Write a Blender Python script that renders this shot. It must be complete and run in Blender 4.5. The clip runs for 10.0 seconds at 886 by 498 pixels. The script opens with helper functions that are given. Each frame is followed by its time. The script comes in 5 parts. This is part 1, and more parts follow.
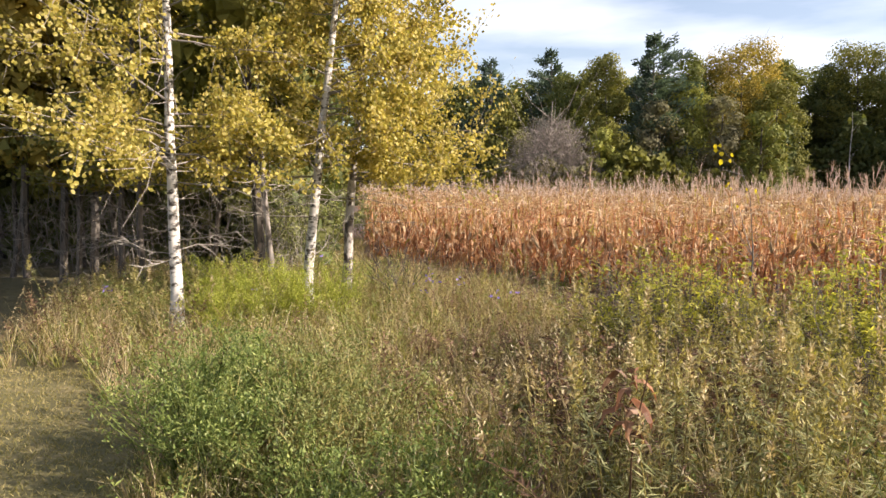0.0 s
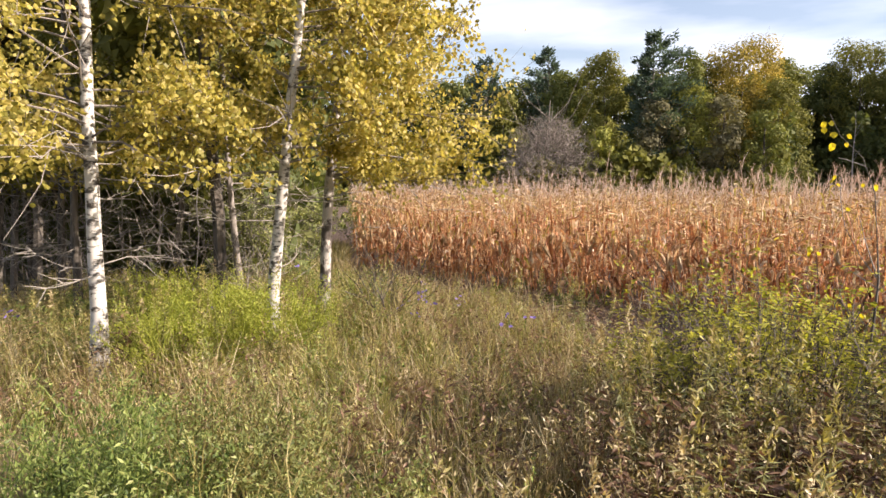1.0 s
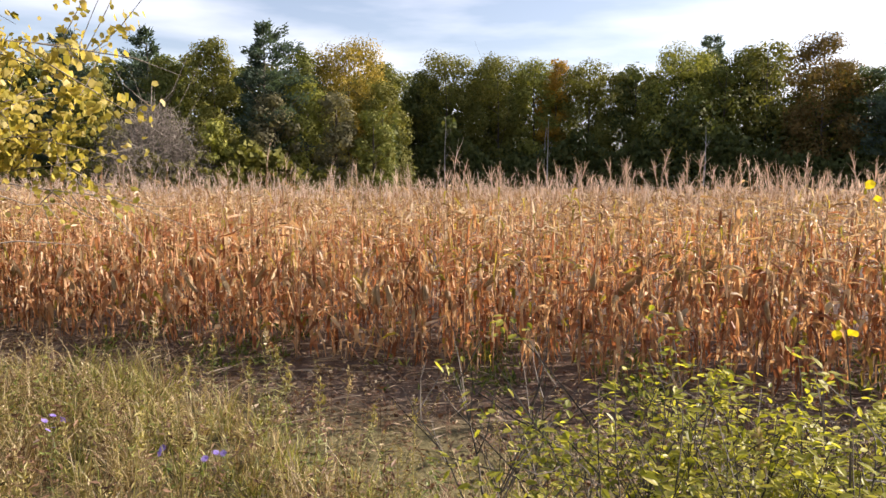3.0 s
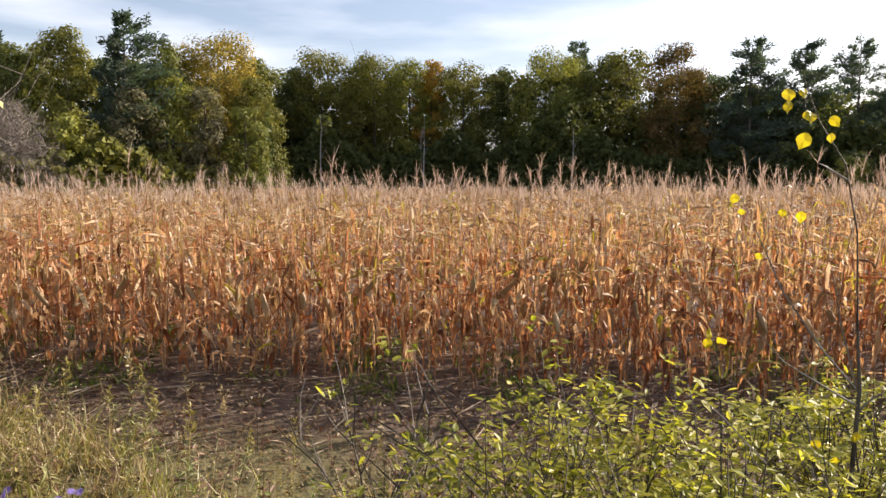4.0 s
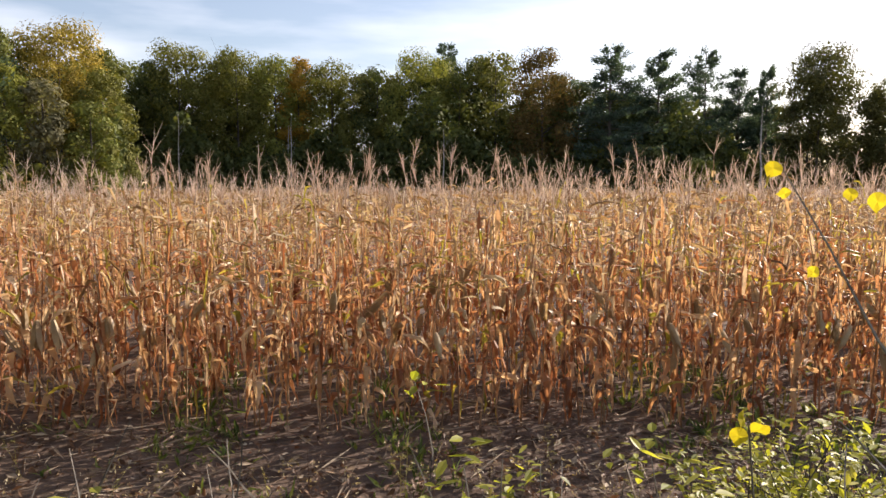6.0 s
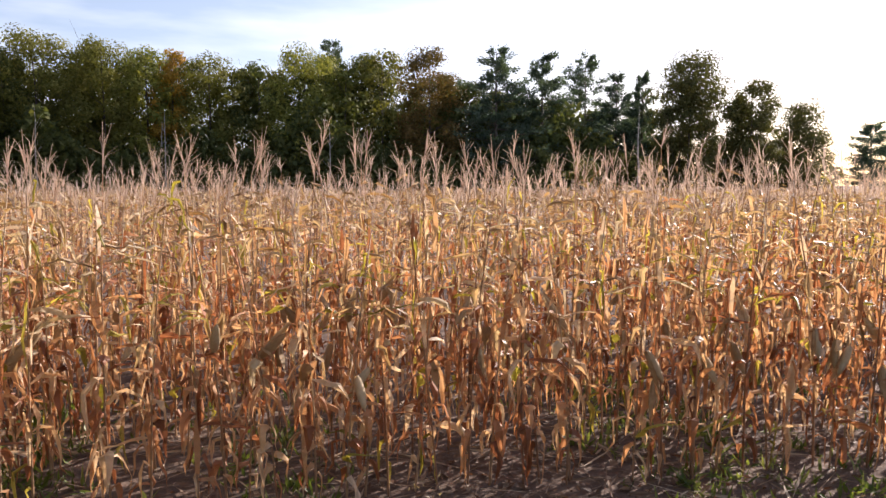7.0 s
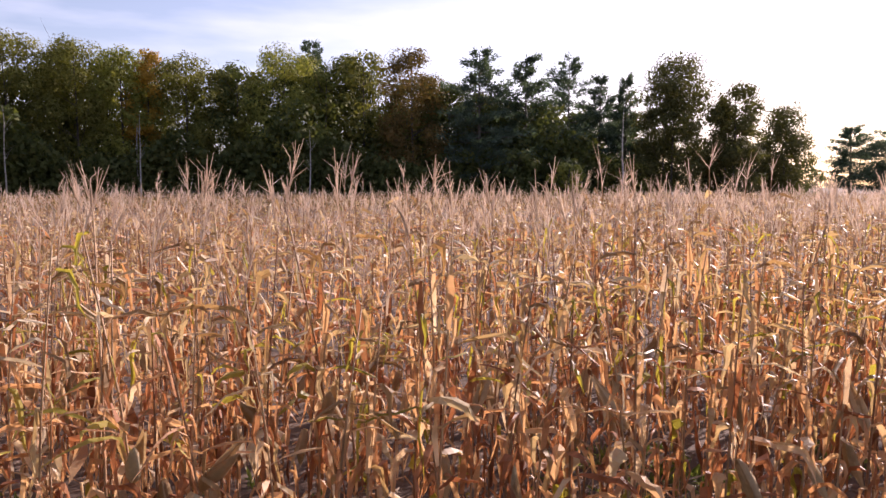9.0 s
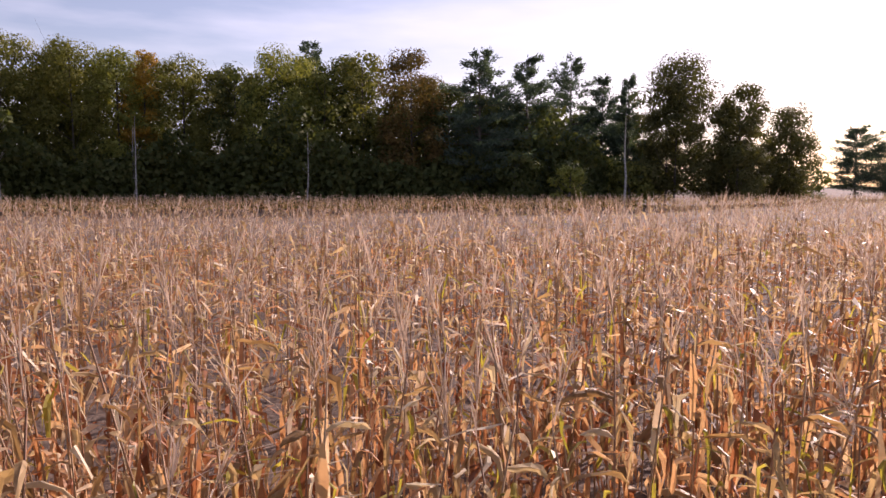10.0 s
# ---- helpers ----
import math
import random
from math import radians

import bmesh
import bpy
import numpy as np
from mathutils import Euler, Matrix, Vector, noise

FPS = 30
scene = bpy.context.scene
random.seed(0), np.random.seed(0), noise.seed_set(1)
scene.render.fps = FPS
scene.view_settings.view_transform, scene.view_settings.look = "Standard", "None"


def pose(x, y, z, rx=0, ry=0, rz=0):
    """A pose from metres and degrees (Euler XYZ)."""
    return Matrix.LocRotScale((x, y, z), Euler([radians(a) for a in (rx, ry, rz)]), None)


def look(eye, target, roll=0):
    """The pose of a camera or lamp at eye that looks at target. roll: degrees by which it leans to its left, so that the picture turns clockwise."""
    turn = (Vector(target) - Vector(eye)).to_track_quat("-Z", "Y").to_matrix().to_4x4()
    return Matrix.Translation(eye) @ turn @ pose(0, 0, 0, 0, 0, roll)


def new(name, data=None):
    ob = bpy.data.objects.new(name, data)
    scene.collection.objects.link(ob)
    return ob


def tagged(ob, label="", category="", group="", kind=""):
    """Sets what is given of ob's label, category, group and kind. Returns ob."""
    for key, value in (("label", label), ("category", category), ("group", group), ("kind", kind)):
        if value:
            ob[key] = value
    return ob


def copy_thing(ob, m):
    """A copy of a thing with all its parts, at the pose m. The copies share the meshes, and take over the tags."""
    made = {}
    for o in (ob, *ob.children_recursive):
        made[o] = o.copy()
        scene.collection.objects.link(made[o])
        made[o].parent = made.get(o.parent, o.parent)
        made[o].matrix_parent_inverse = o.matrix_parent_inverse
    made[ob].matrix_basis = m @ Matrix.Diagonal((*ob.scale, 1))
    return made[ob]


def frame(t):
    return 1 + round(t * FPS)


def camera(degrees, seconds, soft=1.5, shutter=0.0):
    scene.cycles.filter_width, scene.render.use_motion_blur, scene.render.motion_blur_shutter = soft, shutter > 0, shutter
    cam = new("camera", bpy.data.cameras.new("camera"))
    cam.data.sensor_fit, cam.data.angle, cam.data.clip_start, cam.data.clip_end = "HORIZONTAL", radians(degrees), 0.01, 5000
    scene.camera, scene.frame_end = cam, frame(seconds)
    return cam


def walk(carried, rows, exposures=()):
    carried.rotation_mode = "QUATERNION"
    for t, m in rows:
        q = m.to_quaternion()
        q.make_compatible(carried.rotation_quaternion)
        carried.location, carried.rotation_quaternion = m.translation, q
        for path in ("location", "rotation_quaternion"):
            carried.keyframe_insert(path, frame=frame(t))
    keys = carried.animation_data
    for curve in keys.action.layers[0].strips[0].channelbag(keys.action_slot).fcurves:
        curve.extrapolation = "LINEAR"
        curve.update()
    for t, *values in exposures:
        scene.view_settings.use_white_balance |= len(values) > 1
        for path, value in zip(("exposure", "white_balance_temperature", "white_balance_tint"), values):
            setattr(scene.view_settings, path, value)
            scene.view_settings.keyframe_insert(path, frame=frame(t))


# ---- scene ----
cam = camera(63.8, 10.0)
ROWS = (
    (0.0, 4.232, 0.561, 2.201, 84.92, 15.04), (0.5, 3.943, 1.538, 2.171, 84.96, 15.0), (1.0, 3.652, 2.652, 2.151, 85.02, 14.6),
    (1.1, 3.59, 2.92, 2.15, 85.0, 12.85), (1.2, 3.518, 3.198, 2.145, 85.02, 11.22), (1.3, 3.447, 3.491, 2.142, 85.0, 8.55),
    (1.4, 3.376, 3.788, 2.139, 85.0, 6.52), (1.5, 3.305, 4.085, 2.137, 84.94, 3.74), (1.6, 3.232, 4.396, 2.136, 84.92, 1.64),
    (1.7, 3.156, 4.723, 2.135, 84.88, -0.99), (1.8, 3.082, 5.047, 2.134, 84.87, -2.97), (1.9, 3.012, 5.347, 2.134, 84.89, -5.72),
    (2.0, 2.95, 5.603, 2.135, 84.87, -7.23), (2.2, 2.85, 5.987, 2.133, 84.86, -9.49), (2.5, 2.75, 6.359, 2.141, 84.87, -10.0),
    (2.7, 2.729, 6.481, 2.174, 84.82, -11.15), (2.8, 2.73, 6.509, 2.195, 84.83, -13.0), (3.0, 2.733, 6.559, 2.229, 84.73, -16.18),
    (3.2, 2.732, 6.627, 2.247, 84.7, -19.43), (3.6, 2.745, 6.66, 2.275, 84.68, -23.9), (4.3, 2.782, 6.697, 2.298, 84.65, -26.46), (4.5, 2.803, 6.706, 2.285, 84.71, -26.45),
    (5.0, 2.828, 6.722, 2.29, 84.7, -26.45), (5.5, 3.152, 7.267, 2.216, 84.81, -27.06), (5.6, 3.228, 7.391, 2.208, 84.72, -27.93),
    (5.7, 3.308, 7.519, 2.201, 84.72, -30.08), (5.8, 3.392, 7.654, 2.196, 84.72, -31.78), (5.9, 3.481, 7.8, 2.192, 84.73, -34.51),
    (6.0, 3.577, 7.963, 2.188, 84.81, -36.3), (6.1, 3.682, 8.148, 2.185, 84.8, -38.87), (6.2, 3.786, 8.334, 2.182, 84.8, -40.58), (6.5, 4.02, 8.75, 2.16, 84.82, -43.9),
    (7.3, 4.441, 9.636, 2.129, 84.86, -45.56), (7.5, 4.551, 9.811, 2.103, 84.93, -45.57), (8.0, 4.623, 9.943, 2.149, 84.94, -46.58),
    (8.5, 4.761, 10.082, 2.171, 84.96, -46.96), (9.0, 5.178, 10.456, 2.391, 84.97, -46.97), (9.5, 5.621, 10.597, 2.652, 84.92, -46.84),
    (10.0, 6.395, 11.01, 2.81, 84.92, -46.71),
)
walk(cam, [(t, pose(x, y, z, rx, 0, rz)) for t, x, y, z, rx, rz in ROWS],
     exposures=[(0.0, 1.37, 6850, 19), (2.0, 1.36, 6950, 21), (3.2, 1.24, 6900, 19), (6.2, 1.1, 6800, 17), (7.4, 1.24, 6500, 27), (8.5, 1.12, 6500, 33), (9.2, 0.98, 6600, 34), (10.0, 0.77, 6700, 36)])

# ---- daylight ----
SUN_YAW, SUN_UP = -91.0, 26.0   # degrees: to the left of +y, above the horizon
world = bpy.data.worlds.new("sky")
scene.world = world
world.use_nodes = True
wn, wl = world.node_tree.nodes, world.node_tree.links
wn.clear()
sky = wn.new("ShaderNodeTexSky")
sky.sky_type, sky.sun_disc = "NISHITA", False
sky.sun_elevation, sky.sun_rotation = radians(SUN_UP), radians(-SUN_YAW)
sky.air_density, sky.dust_density, sky.ozone_density = 1.0, 1.3, 1.5
# thin high cloud, in streaks
co = wn.new("ShaderNodeTexCoord")
mp = wn.new("ShaderNodeMapping")
mp.inputs["Scale"].default_value = (1.0, 1.0, 5.0)
mp.inputs["Rotation"].default_value = (0.1, 0.12, 0.4)
nz = wn.new("ShaderNodeTexNoise")
nz.inputs["Scale"].default_value, nz.inputs["Detail"].default_value = 1.6, 6.0
rp = wn.new("ShaderNodeValToRGB")
rp.color_ramp.elements[0].color = (0.06, 0.06, 0.06, 1)
rp.color_ramp.elements[0].position, rp.color_ramp.elements[1].position = 0.5, 0.95
mx = wn.new("ShaderNodeMixRGB")
mx.inputs["Color2"].default_value = (10.4, 10.7, 11.2, 1.0)
bg = wn.new("ShaderNodeBackground")
bg.inputs["Strength"].default_value = 0.08
out = wn.new("ShaderNodeOutputWorld")
wl.new(co.outputs["Generated"], mp.inputs["Vector"])
wl.new(mp.outputs["Vector"], nz.inputs["Vector"])
wl.new(nz.outputs["Fac"], rp.inputs["Fac"])
wl.new(rp.outputs["Color"], mx.inputs["Fac"])
wl.new(sky.outputs["Color"], mx.inputs["Color1"])
wl.new(mx.outputs["Color"], bg.inputs["Color"])
wl.new(bg.outputs["Background"], out.inputs["Surface"])

sun = new("sun", bpy.data.lights.new("sun", "SUN"))
sun.data.energy, sun.data.angle, sun.data.color = 5.0, radians(0.6), (1.0, 0.93, 0.82)
a, e = radians(SUN_YAW), radians(SUN_UP)
sun.matrix_world = look((-math.sin(a) * math.cos(e) * 60, math.cos(a) * math.cos(e) * 60, math.sin(e) * 60), (0, 0, 0))


# ---- materials ----
def ramp(nodes, colors):
    r = nodes.new("ShaderNodeValToRGB")
    r.color_ramp.interpolation = "LINEAR"
    els = r.color_ramp.elements
    while len(els) < len(colors):
        els.new(0.5)
    for i, c in enumerate(colors):
        els[i].position = i / (len(colors) - 1)
        els[i].color = (*c, 1.0)
    return r


def leaf_mat(name, colors, through_part=0.35, rough=0.55, glow=(1.0, 1.0, 1.0), patch=1.2, spec=0.3, vary=0.8):
    """Thin leaf: its colour varies leaf by leaf and in soft patches; part of the light passes through."""
    m = bpy.data.materials.new(name)
    m.use_nodes = True
    n, l = m.node_tree.nodes, m.node_tree.links
    n.clear()
    g = n.new("ShaderNodeNewGeometry")
    t = n.new("ShaderNodeTexCoord")
    nz = n.new("ShaderNodeTexNoise")
    nz.inputs["Scale"].default_value, nz.inputs["Detail"].default_value = patch, 4.0
    l.new(t.outputs["Object"], nz.inputs["Vector"])
    fine = n.new("ShaderNodeTexNoise")
    fine.inputs["Scale"].default_value, fine.inputs["Detail"].default_value = 45.0, 3.0
    l.new(t.outputs["Object"], fine.inputs["Vector"])
    mixf = n.new("ShaderNodeMath")
    mixf.operation = "MULTIPLY_ADD"
    l.new(nz.outputs["Fac"], mixf.inputs[0])
    mixf.inputs[1].default_value = 0.9
    sub = n.new("ShaderNodeMath")
    sub.operation = "MULTIPLY_ADD"
    info = n.new("ShaderNodeObjectInfo")
    both = n.new("ShaderNodeMath")
    both.operation = "ADD"
    l.new(g.outputs["Random Per Island"], both.inputs[0])
    l.new(info.outputs["Random"], both.inputs[1])
    turn = n.new("ShaderNodeMath")
    turn.operation = "FRACT"
    l.new(both.outputs[0], turn.inputs[0])
    l.new(turn.outputs[0], sub.inputs[0])
    sub.inputs[1].default_value, sub.inputs[2].default_value = vary, 0.05 - 0.5 * vary
    l.new(sub.outputs[0], mixf.inputs[2])
    r = ramp(n, colors)
    l.new(mixf.outputs[0], r.inputs["Fac"])
    mul = n.new("ShaderNodeMixRGB")
    mul.blend_type = "MULTIPLY"
    mul.inputs["Fac"].default_value = 0.45
    l.new(r.outputs["Color"], mul.inputs["Color1"])
    l.new(fine.outputs["Fac"], mul.inputs["Color2"])
    b = n.new("ShaderNodeBsdfPrincipled")
    b.inputs["Roughness"].default_value = rough
    b.inputs["Specular IOR Level"].default_value = spec
    l.new(mul.outputs["Color"], b.inputs["Base Color"])
    tr = n.new("ShaderNodeBsdfTranslucent")
    warm = n.new("ShaderNodeMixRGB")
    warm.blend_type = "MULTIPLY"
    warm.inputs["Fac"].default_value = 1.0
    warm.inputs["Color2"].default_value = (*glow, 1.0)
    l.new(r.outputs["Color"], warm.inputs["Color1"])
    l.new(warm.outputs["Color"], tr.inputs["Color"])
    mix = n.new("ShaderNodeMixShader")
    mix.inputs["Fac"].default_value = through_part
    l.new(b.outputs[0], mix.inputs[1])
    l.new(tr.outputs[0], mix.inputs[2])
    o = n.new("ShaderNodeOutputMaterial")
    l.new(mix.outputs[0], o.inputs["Surface"])
    return m


def bark_mat(name, base, marks, scale=(6, 6, 1.5), cut=0.55, rough=0.8, bump=0.4):
    """Bark: a base colour with darker marks stretched along or across the trunk, and relief."""
    m = bpy.data.materials.new(name)
    m.use_nodes = True
    n, l = m.node_tree.nodes, m.node_tree.links
    b = n["Principled BSDF"]
    t = n.new("ShaderNodeTexCoord")
    mp = n.new("ShaderNodeMapping")
    mp.inputs["Scale"].default_value = scale
    l.new(t.outputs["Object"], mp.inputs["Vector"])
    nz = n.new("ShaderNodeTexNoise")
    nz.inputs["Scale"].default_value, nz.inputs["Detail"].default_value, nz.inputs["Roughness"].default_value = 1.0, 5.0, 0.65
    l.new(mp.outputs["Vector"], nz.inputs["Vector"])
    r = n.new("ShaderNodeValToRGB")
    r.color_ramp.elements[0].position, r.color_ramp.elements[1].position = cut, cut + 0.09
    l.new(nz.outputs["Fac"], r.inputs["Fac"])
    soft = n.new("ShaderNodeTexNoise")
    soft.inputs["Scale"].default_value, soft.inputs["Detail"].default_value = 3.0, 5.0
    l.new(t.outputs["Object"], soft.inputs["Vector"])
    tone = n.new("ShaderNodeMixRGB")
    tone.inputs["Color1"].default_value = (*[c * 0.62 for c in base], 1)
    tone.inputs["Color2"].default_value = (*base, 1)
    l.new(soft.outputs["Fac"], tone.inputs["Fac"])
    mx = n.new("ShaderNodeMixRGB")
    l.new(r.outputs["Color"], mx.inputs["Fac"])
    l.new(tone.outputs["Color"], mx.inputs["Color1"])
    mx.inputs["Color2"].default_value = (*marks, 1)
    l.new(mx.outputs["Color"], b.inputs["Base Color"])
    b.inputs["Roughness"].default_value = rough
    bp = n.new("ShaderNodeBump")
    bp.inputs["Strength"].default_value, bp.inputs["Distance"].default_value = bump, 0.02
    l.new(nz.outputs["Fac"], bp.inputs["Height"])
    l.new(bp.outputs["Normal"], b.inputs["Normal"])
    return m


# lower leaves are redder; also lightened, upper ones darkened, to imitate the light
M_CORN_LOW = leaf_mat("corn_leaf_lower", [(0.15, 0.058, 0.03), (0.45, 0.19, 0.09), (0.66, 0.37, 0.185), (0.8, 0.57, 0.33), (0.9, 0.79, 0.62)], 0.38, 0.5, (1.0, 0.84, 0.64), 2.2, 0.3)
M_CORN_HIGH = leaf_mat("corn_leaf_upper", [(0.19, 0.105, 0.048), (0.38, 0.235, 0.108), (0.53, 0.365, 0.18), (0.67, 0.52, 0.31), (0.86, 0.76, 0.6)], 0.36, 0.5, (1.0, 0.88, 0.65), 2.0, 0.3)
M_CORN_STALK = leaf_mat("corn_stalk_dry", [(0.26, 0.13, 0.075), (0.45, 0.27, 0.15), (0.6, 0.43, 0.26)], 0.2, 0.55, (1, 0.8, 0.6), 3.0)
M_TASSEL = leaf_mat("corn_tassel_dry", [(0.46, 0.365, 0.3), (0.62, 0.51, 0.43), (0.81, 0.71, 0.62)], 0.42, 0.7, (1, 0.88, 0.75), 2.0)
M_HUSK = leaf_mat("corn_husk_dry", [(0.4, 0.25, 0.12), (0.56, 0.4, 0.23), (0.7, 0.57, 0.38)], 0.25, 0.7, (1, 0.85, 0.6), 6.0)
M_CORN_GREEN = leaf_mat("corn_leaf_green", [(0.26, 0.23, 0.05), (0.45, 0.38, 0.08), (0.64, 0.51, 0.14)], 0.45, 0.45, (1.0, 0.97, 0.5), 3.0)
M_ASPEN_LEAF = leaf_mat("aspen_leaf", [(0.14, 0.14, 0.03), (0.4, 0.355, 0.075), (0.59, 0.49, 0.13), (0.77, 0.66, 0.3)], 0.54, 0.45, (1.0, 0.96, 0.65), 1.1)
M_YELLOW_LEAF = leaf_mat("yellow_leaf", [(0.48, 0.4, 0.02), (0.62, 0.52, 0.03), (0.74, 0.61, 0.05)], 0.45, 0.45, (1.0, 0.95, 0.6), 4.0)
M_ASPEN_BARK = bark_mat("aspen_bark", (0.55, 0.52, 0.47), (0.05, 0.042, 0.034), (7, 7, 15), 0.5)
M_SCARRED_BARK = bark_mat("scarred_aspen_bark", (0.46, 0.42, 0.37), (0.06, 0.048, 0.038), (6, 6, 4), 0.46)
M_DARK_BARK = bark_mat("dark_bark", (0.12, 0.1, 0.08), (0.03, 0.025, 0.02), (14, 14, 3), 0.5)
M_GREY_TWIG = bark_mat("grey_twig", (0.25, 0.22, 0.19), (0.09, 0.075, 0.06), (20, 20, 8), 0.55)
M_FAR_TWIG = bark_mat("far_grey_twig", (0.28, 0.24, 0.2), (0.08, 0.065, 0.05), (3, 3, 2), 0.5)
M_PALE_TWIG = bark_mat("pale_dead_twig", (0.27, 0.245, 0.21), (0.2, 0.17, 0.14), (20, 20, 8), 0.58)
TREE_COLORS = {
    "green": [(0.071, 0.091, 0.023), (0.166, 0.187, 0.049), (0.281, 0.265, 0.079)],
    # dark: green lowered so that the colour itself carries the wood's shade
    "dark": [(0.057, 0.072, 0.028), (0.114, 0.139, 0.048), (0.202, 0.196, 0.069)],
    "olive": [(0.090, 0.098, 0.025), (0.197, 0.197, 0.050), (0.320, 0.296, 0.086)],
    "yelgreen": [(0.117, 0.150, 0.036), (0.271, 0.283, 0.065), (0.465, 0.430, 0.112)],
    "gold": [(0.147, 0.140, 0.030), (0.388, 0.299, 0.069), (0.580, 0.416, 0.095)],
    "orange": [(0.231, 0.160, 0.029), (0.462, 0.274, 0.043), (0.636, 0.360, 0.058)],
    "red": [(0.075, 0.067, 0.027), (0.170, 0.122, 0.043), (0.312, 0.176, 0.061)],
    "grey": [(0.108, 0.102, 0.060), (0.202, 0.187, 0.103), (0.294, 0.280, 0.155)],
    "oak": [(0.061, 0.072, 0.026), (0.122, 0.122, 0.044), (0.205, 0.184, 0.073)],
    "p": [(0.045, 0.07, 0.055), (0.09, 0.132, 0.1), (0.17, 0.23, 0.175)],
}
M_TREE = {k: leaf_mat("foliage_" + k, c, 0.3, 0.7, (1.0, 1.0, 0.5), 0.35, 0.15, 0.5) for k, c in TREE_COLORS.items()}
M_GRASS_DRY = leaf_mat("dry_grass", [(0.15, 0.1, 0.045), (0.4, 0.31, 0.145), (0.78, 0.68, 0.44)], 0.36, 0.45, (1, 0.92, 0.6), 0.7, 0.5)
M_GRASS_GREEN = leaf_mat("green_grass", [(0.07, 0.085, 0.02), (0.25, 0.26, 0.06), (0.58, 0.55, 0.2)], 0.4, 0.42, (1, 1, 0.5), 0.7, 0.5)
M_TURF = leaf_mat("mown_turf", [(0.1, 0.1, 0.026), (0.27, 0.235, 0.075), (0.5, 0.41, 0.2)], 0.3, 0.6, (1, 1, 0.5), 0.9)
M_HERB = leaf_mat("herb_leaf", [(0.055, 0.09, 0.022), (0.17, 0.23, 0.055), (0.42, 0.46, 0.15)], 0.36, 0.45, (1, 1, 0.45), 1.5)
M_SHRUB = leaf_mat("shrub_leaf", [(0.17, 0.19, 0.028), (0.41, 0.41, 0.06), (0.68, 0.61, 0.16)], 0.5, 0.45, (1, 1, 0.45), 2.0)
M_LIGHT_HERB = leaf_mat("light_herb", [(0.2, 0.25, 0.035), (0.36, 0.4, 0.06), (0.52, 0.52, 0.13)], 0.42, 0.5, (1, 1, 0.4), 1.5)
M_GOLDENROD = leaf_mat("goldenrod_leaf", [(0.12, 0.1, 0.035), (0.32, 0.28, 0.09), (0.6, 0.52, 0.22)], 0.36, 0.48, (1, 0.95, 0.5), 2.0)
M_STAND_LEAF = leaf_mat("stand_leaf", [(0.08, 0.088, 0.03), (0.28, 0.29, 0.105), (0.68, 0.64, 0.34)], 0.3, 0.45, (1, 1, 0.5), 3.0, 0.4)
M_PALE_HERB = leaf_mat("pale_herb", [(0.08, 0.1, 0.03), (0.22, 0.25, 0.075), (0.46, 0.46, 0.18)], 0.35, 0.5, (1, 1, 0.5), 2.0)
# withered brown, darkened further to stand in for shade among tall stems
M_BROWN_LEAF = leaf_mat("brown_leaf", [(0.07, 0.04, 0.025), (0.16, 0.09, 0.052), (0.34, 0.215, 0.135)], 0.25, 0.55, (1, 0.7, 0.5), 6.0)
M_RUST_LEAF = leaf_mat("rusty_leaf", [(0.1, 0.05, 0.03), (0.26, 0.11, 0.05), (0.46, 0.28, 0.16)], 0.25, 0.5, (1, 0.7, 0.4), 8.0)
M_PETAL = leaf_mat("aster_petal", [(0.2, 0.13, 0.5), (0.32, 0.24, 0.66), (0.42, 0.34, 0.74)], 0.35, 0.6, (1, 1, 1), 4.0)
M_STRAW = leaf_mat("fallen_straw", [(0.15, 0.09, 0.055), (0.36, 0.25, 0.16), (0.66, 0.55, 0.4)], 0.1, 0.7, (1, 0.9, 0.7), 2.0)


# ---- geometry helpers ----
rng = np.random.default_rng(7)


class Geo:
    """Collects triangles, with a material slot each, into one mesh."""

    def __init__(self):
        self.v, self.f, self.m, self.n = [], [], [], 0

    def add(self, v, f, slot=0):
        v, f = np.asarray(v, float).reshape(-1, 3), np.asarray(f, int).reshape(-1, 3)
        self.v.append(v)
        self.f.append(f + self.n)
        self.m.append(np.full(len(f), slot))
        self.n += len(v)
        return self

    def mesh(self, name, mats, smooth=False):
        v, f, m = np.concatenate(self.v), np.concatenate(self.f), np.concatenate(self.m)
        me = bpy.data.meshes.new(name)
        me.vertices.add(len(v))
        me.vertices.foreach_set("co", v.astype(np.float32).ravel())
        me.loops.add(3 * len(f))
        me.loops.foreach_set("vertex_index", f.astype(np.int32).ravel())
        me.polygons.add(len(f))
        me.polygons.foreach_set("loop_start", np.arange(0, 3 * len(f), 3, dtype=np.int32))
        me.polygons.foreach_set("material_index", m.astype(np.int32))
        me.polygons.foreach_set("use_smooth", np.full(len(f), smooth))
        for mat in mats:
            me.materials.append(mat)
        me.update(calc_edges=True)
        return me


def part(name, geo, mats, parent=None, label="", smooth=False, kind=""):
    me = geo if isinstance(geo, bpy.types.Mesh) else geo.mesh(name, mats if isinstance(mats, (list, tuple)) else [mats], smooth)
    ob = new(name, me)
    if parent is not None:
        ob.parent = parent
    if label or kind:
        tagged(ob, label, kind=kind)
    return ob


def spread(tv, tf, rot, place):
    """Many copies of a small shape: rot n x 3 x 3 (columns are its axes, scaled), place n x 3."""
    tv, tf = np.asarray(tv, float), np.asarray(tf, int)
    v = np.einsum("nij,kj->nki", rot, tv) + place[:, None, :]
    f = tf[None] + (np.arange(len(place)) * len(tv))[:, None, None]
    return v.reshape(-1, 3), f.reshape(-1, 3)


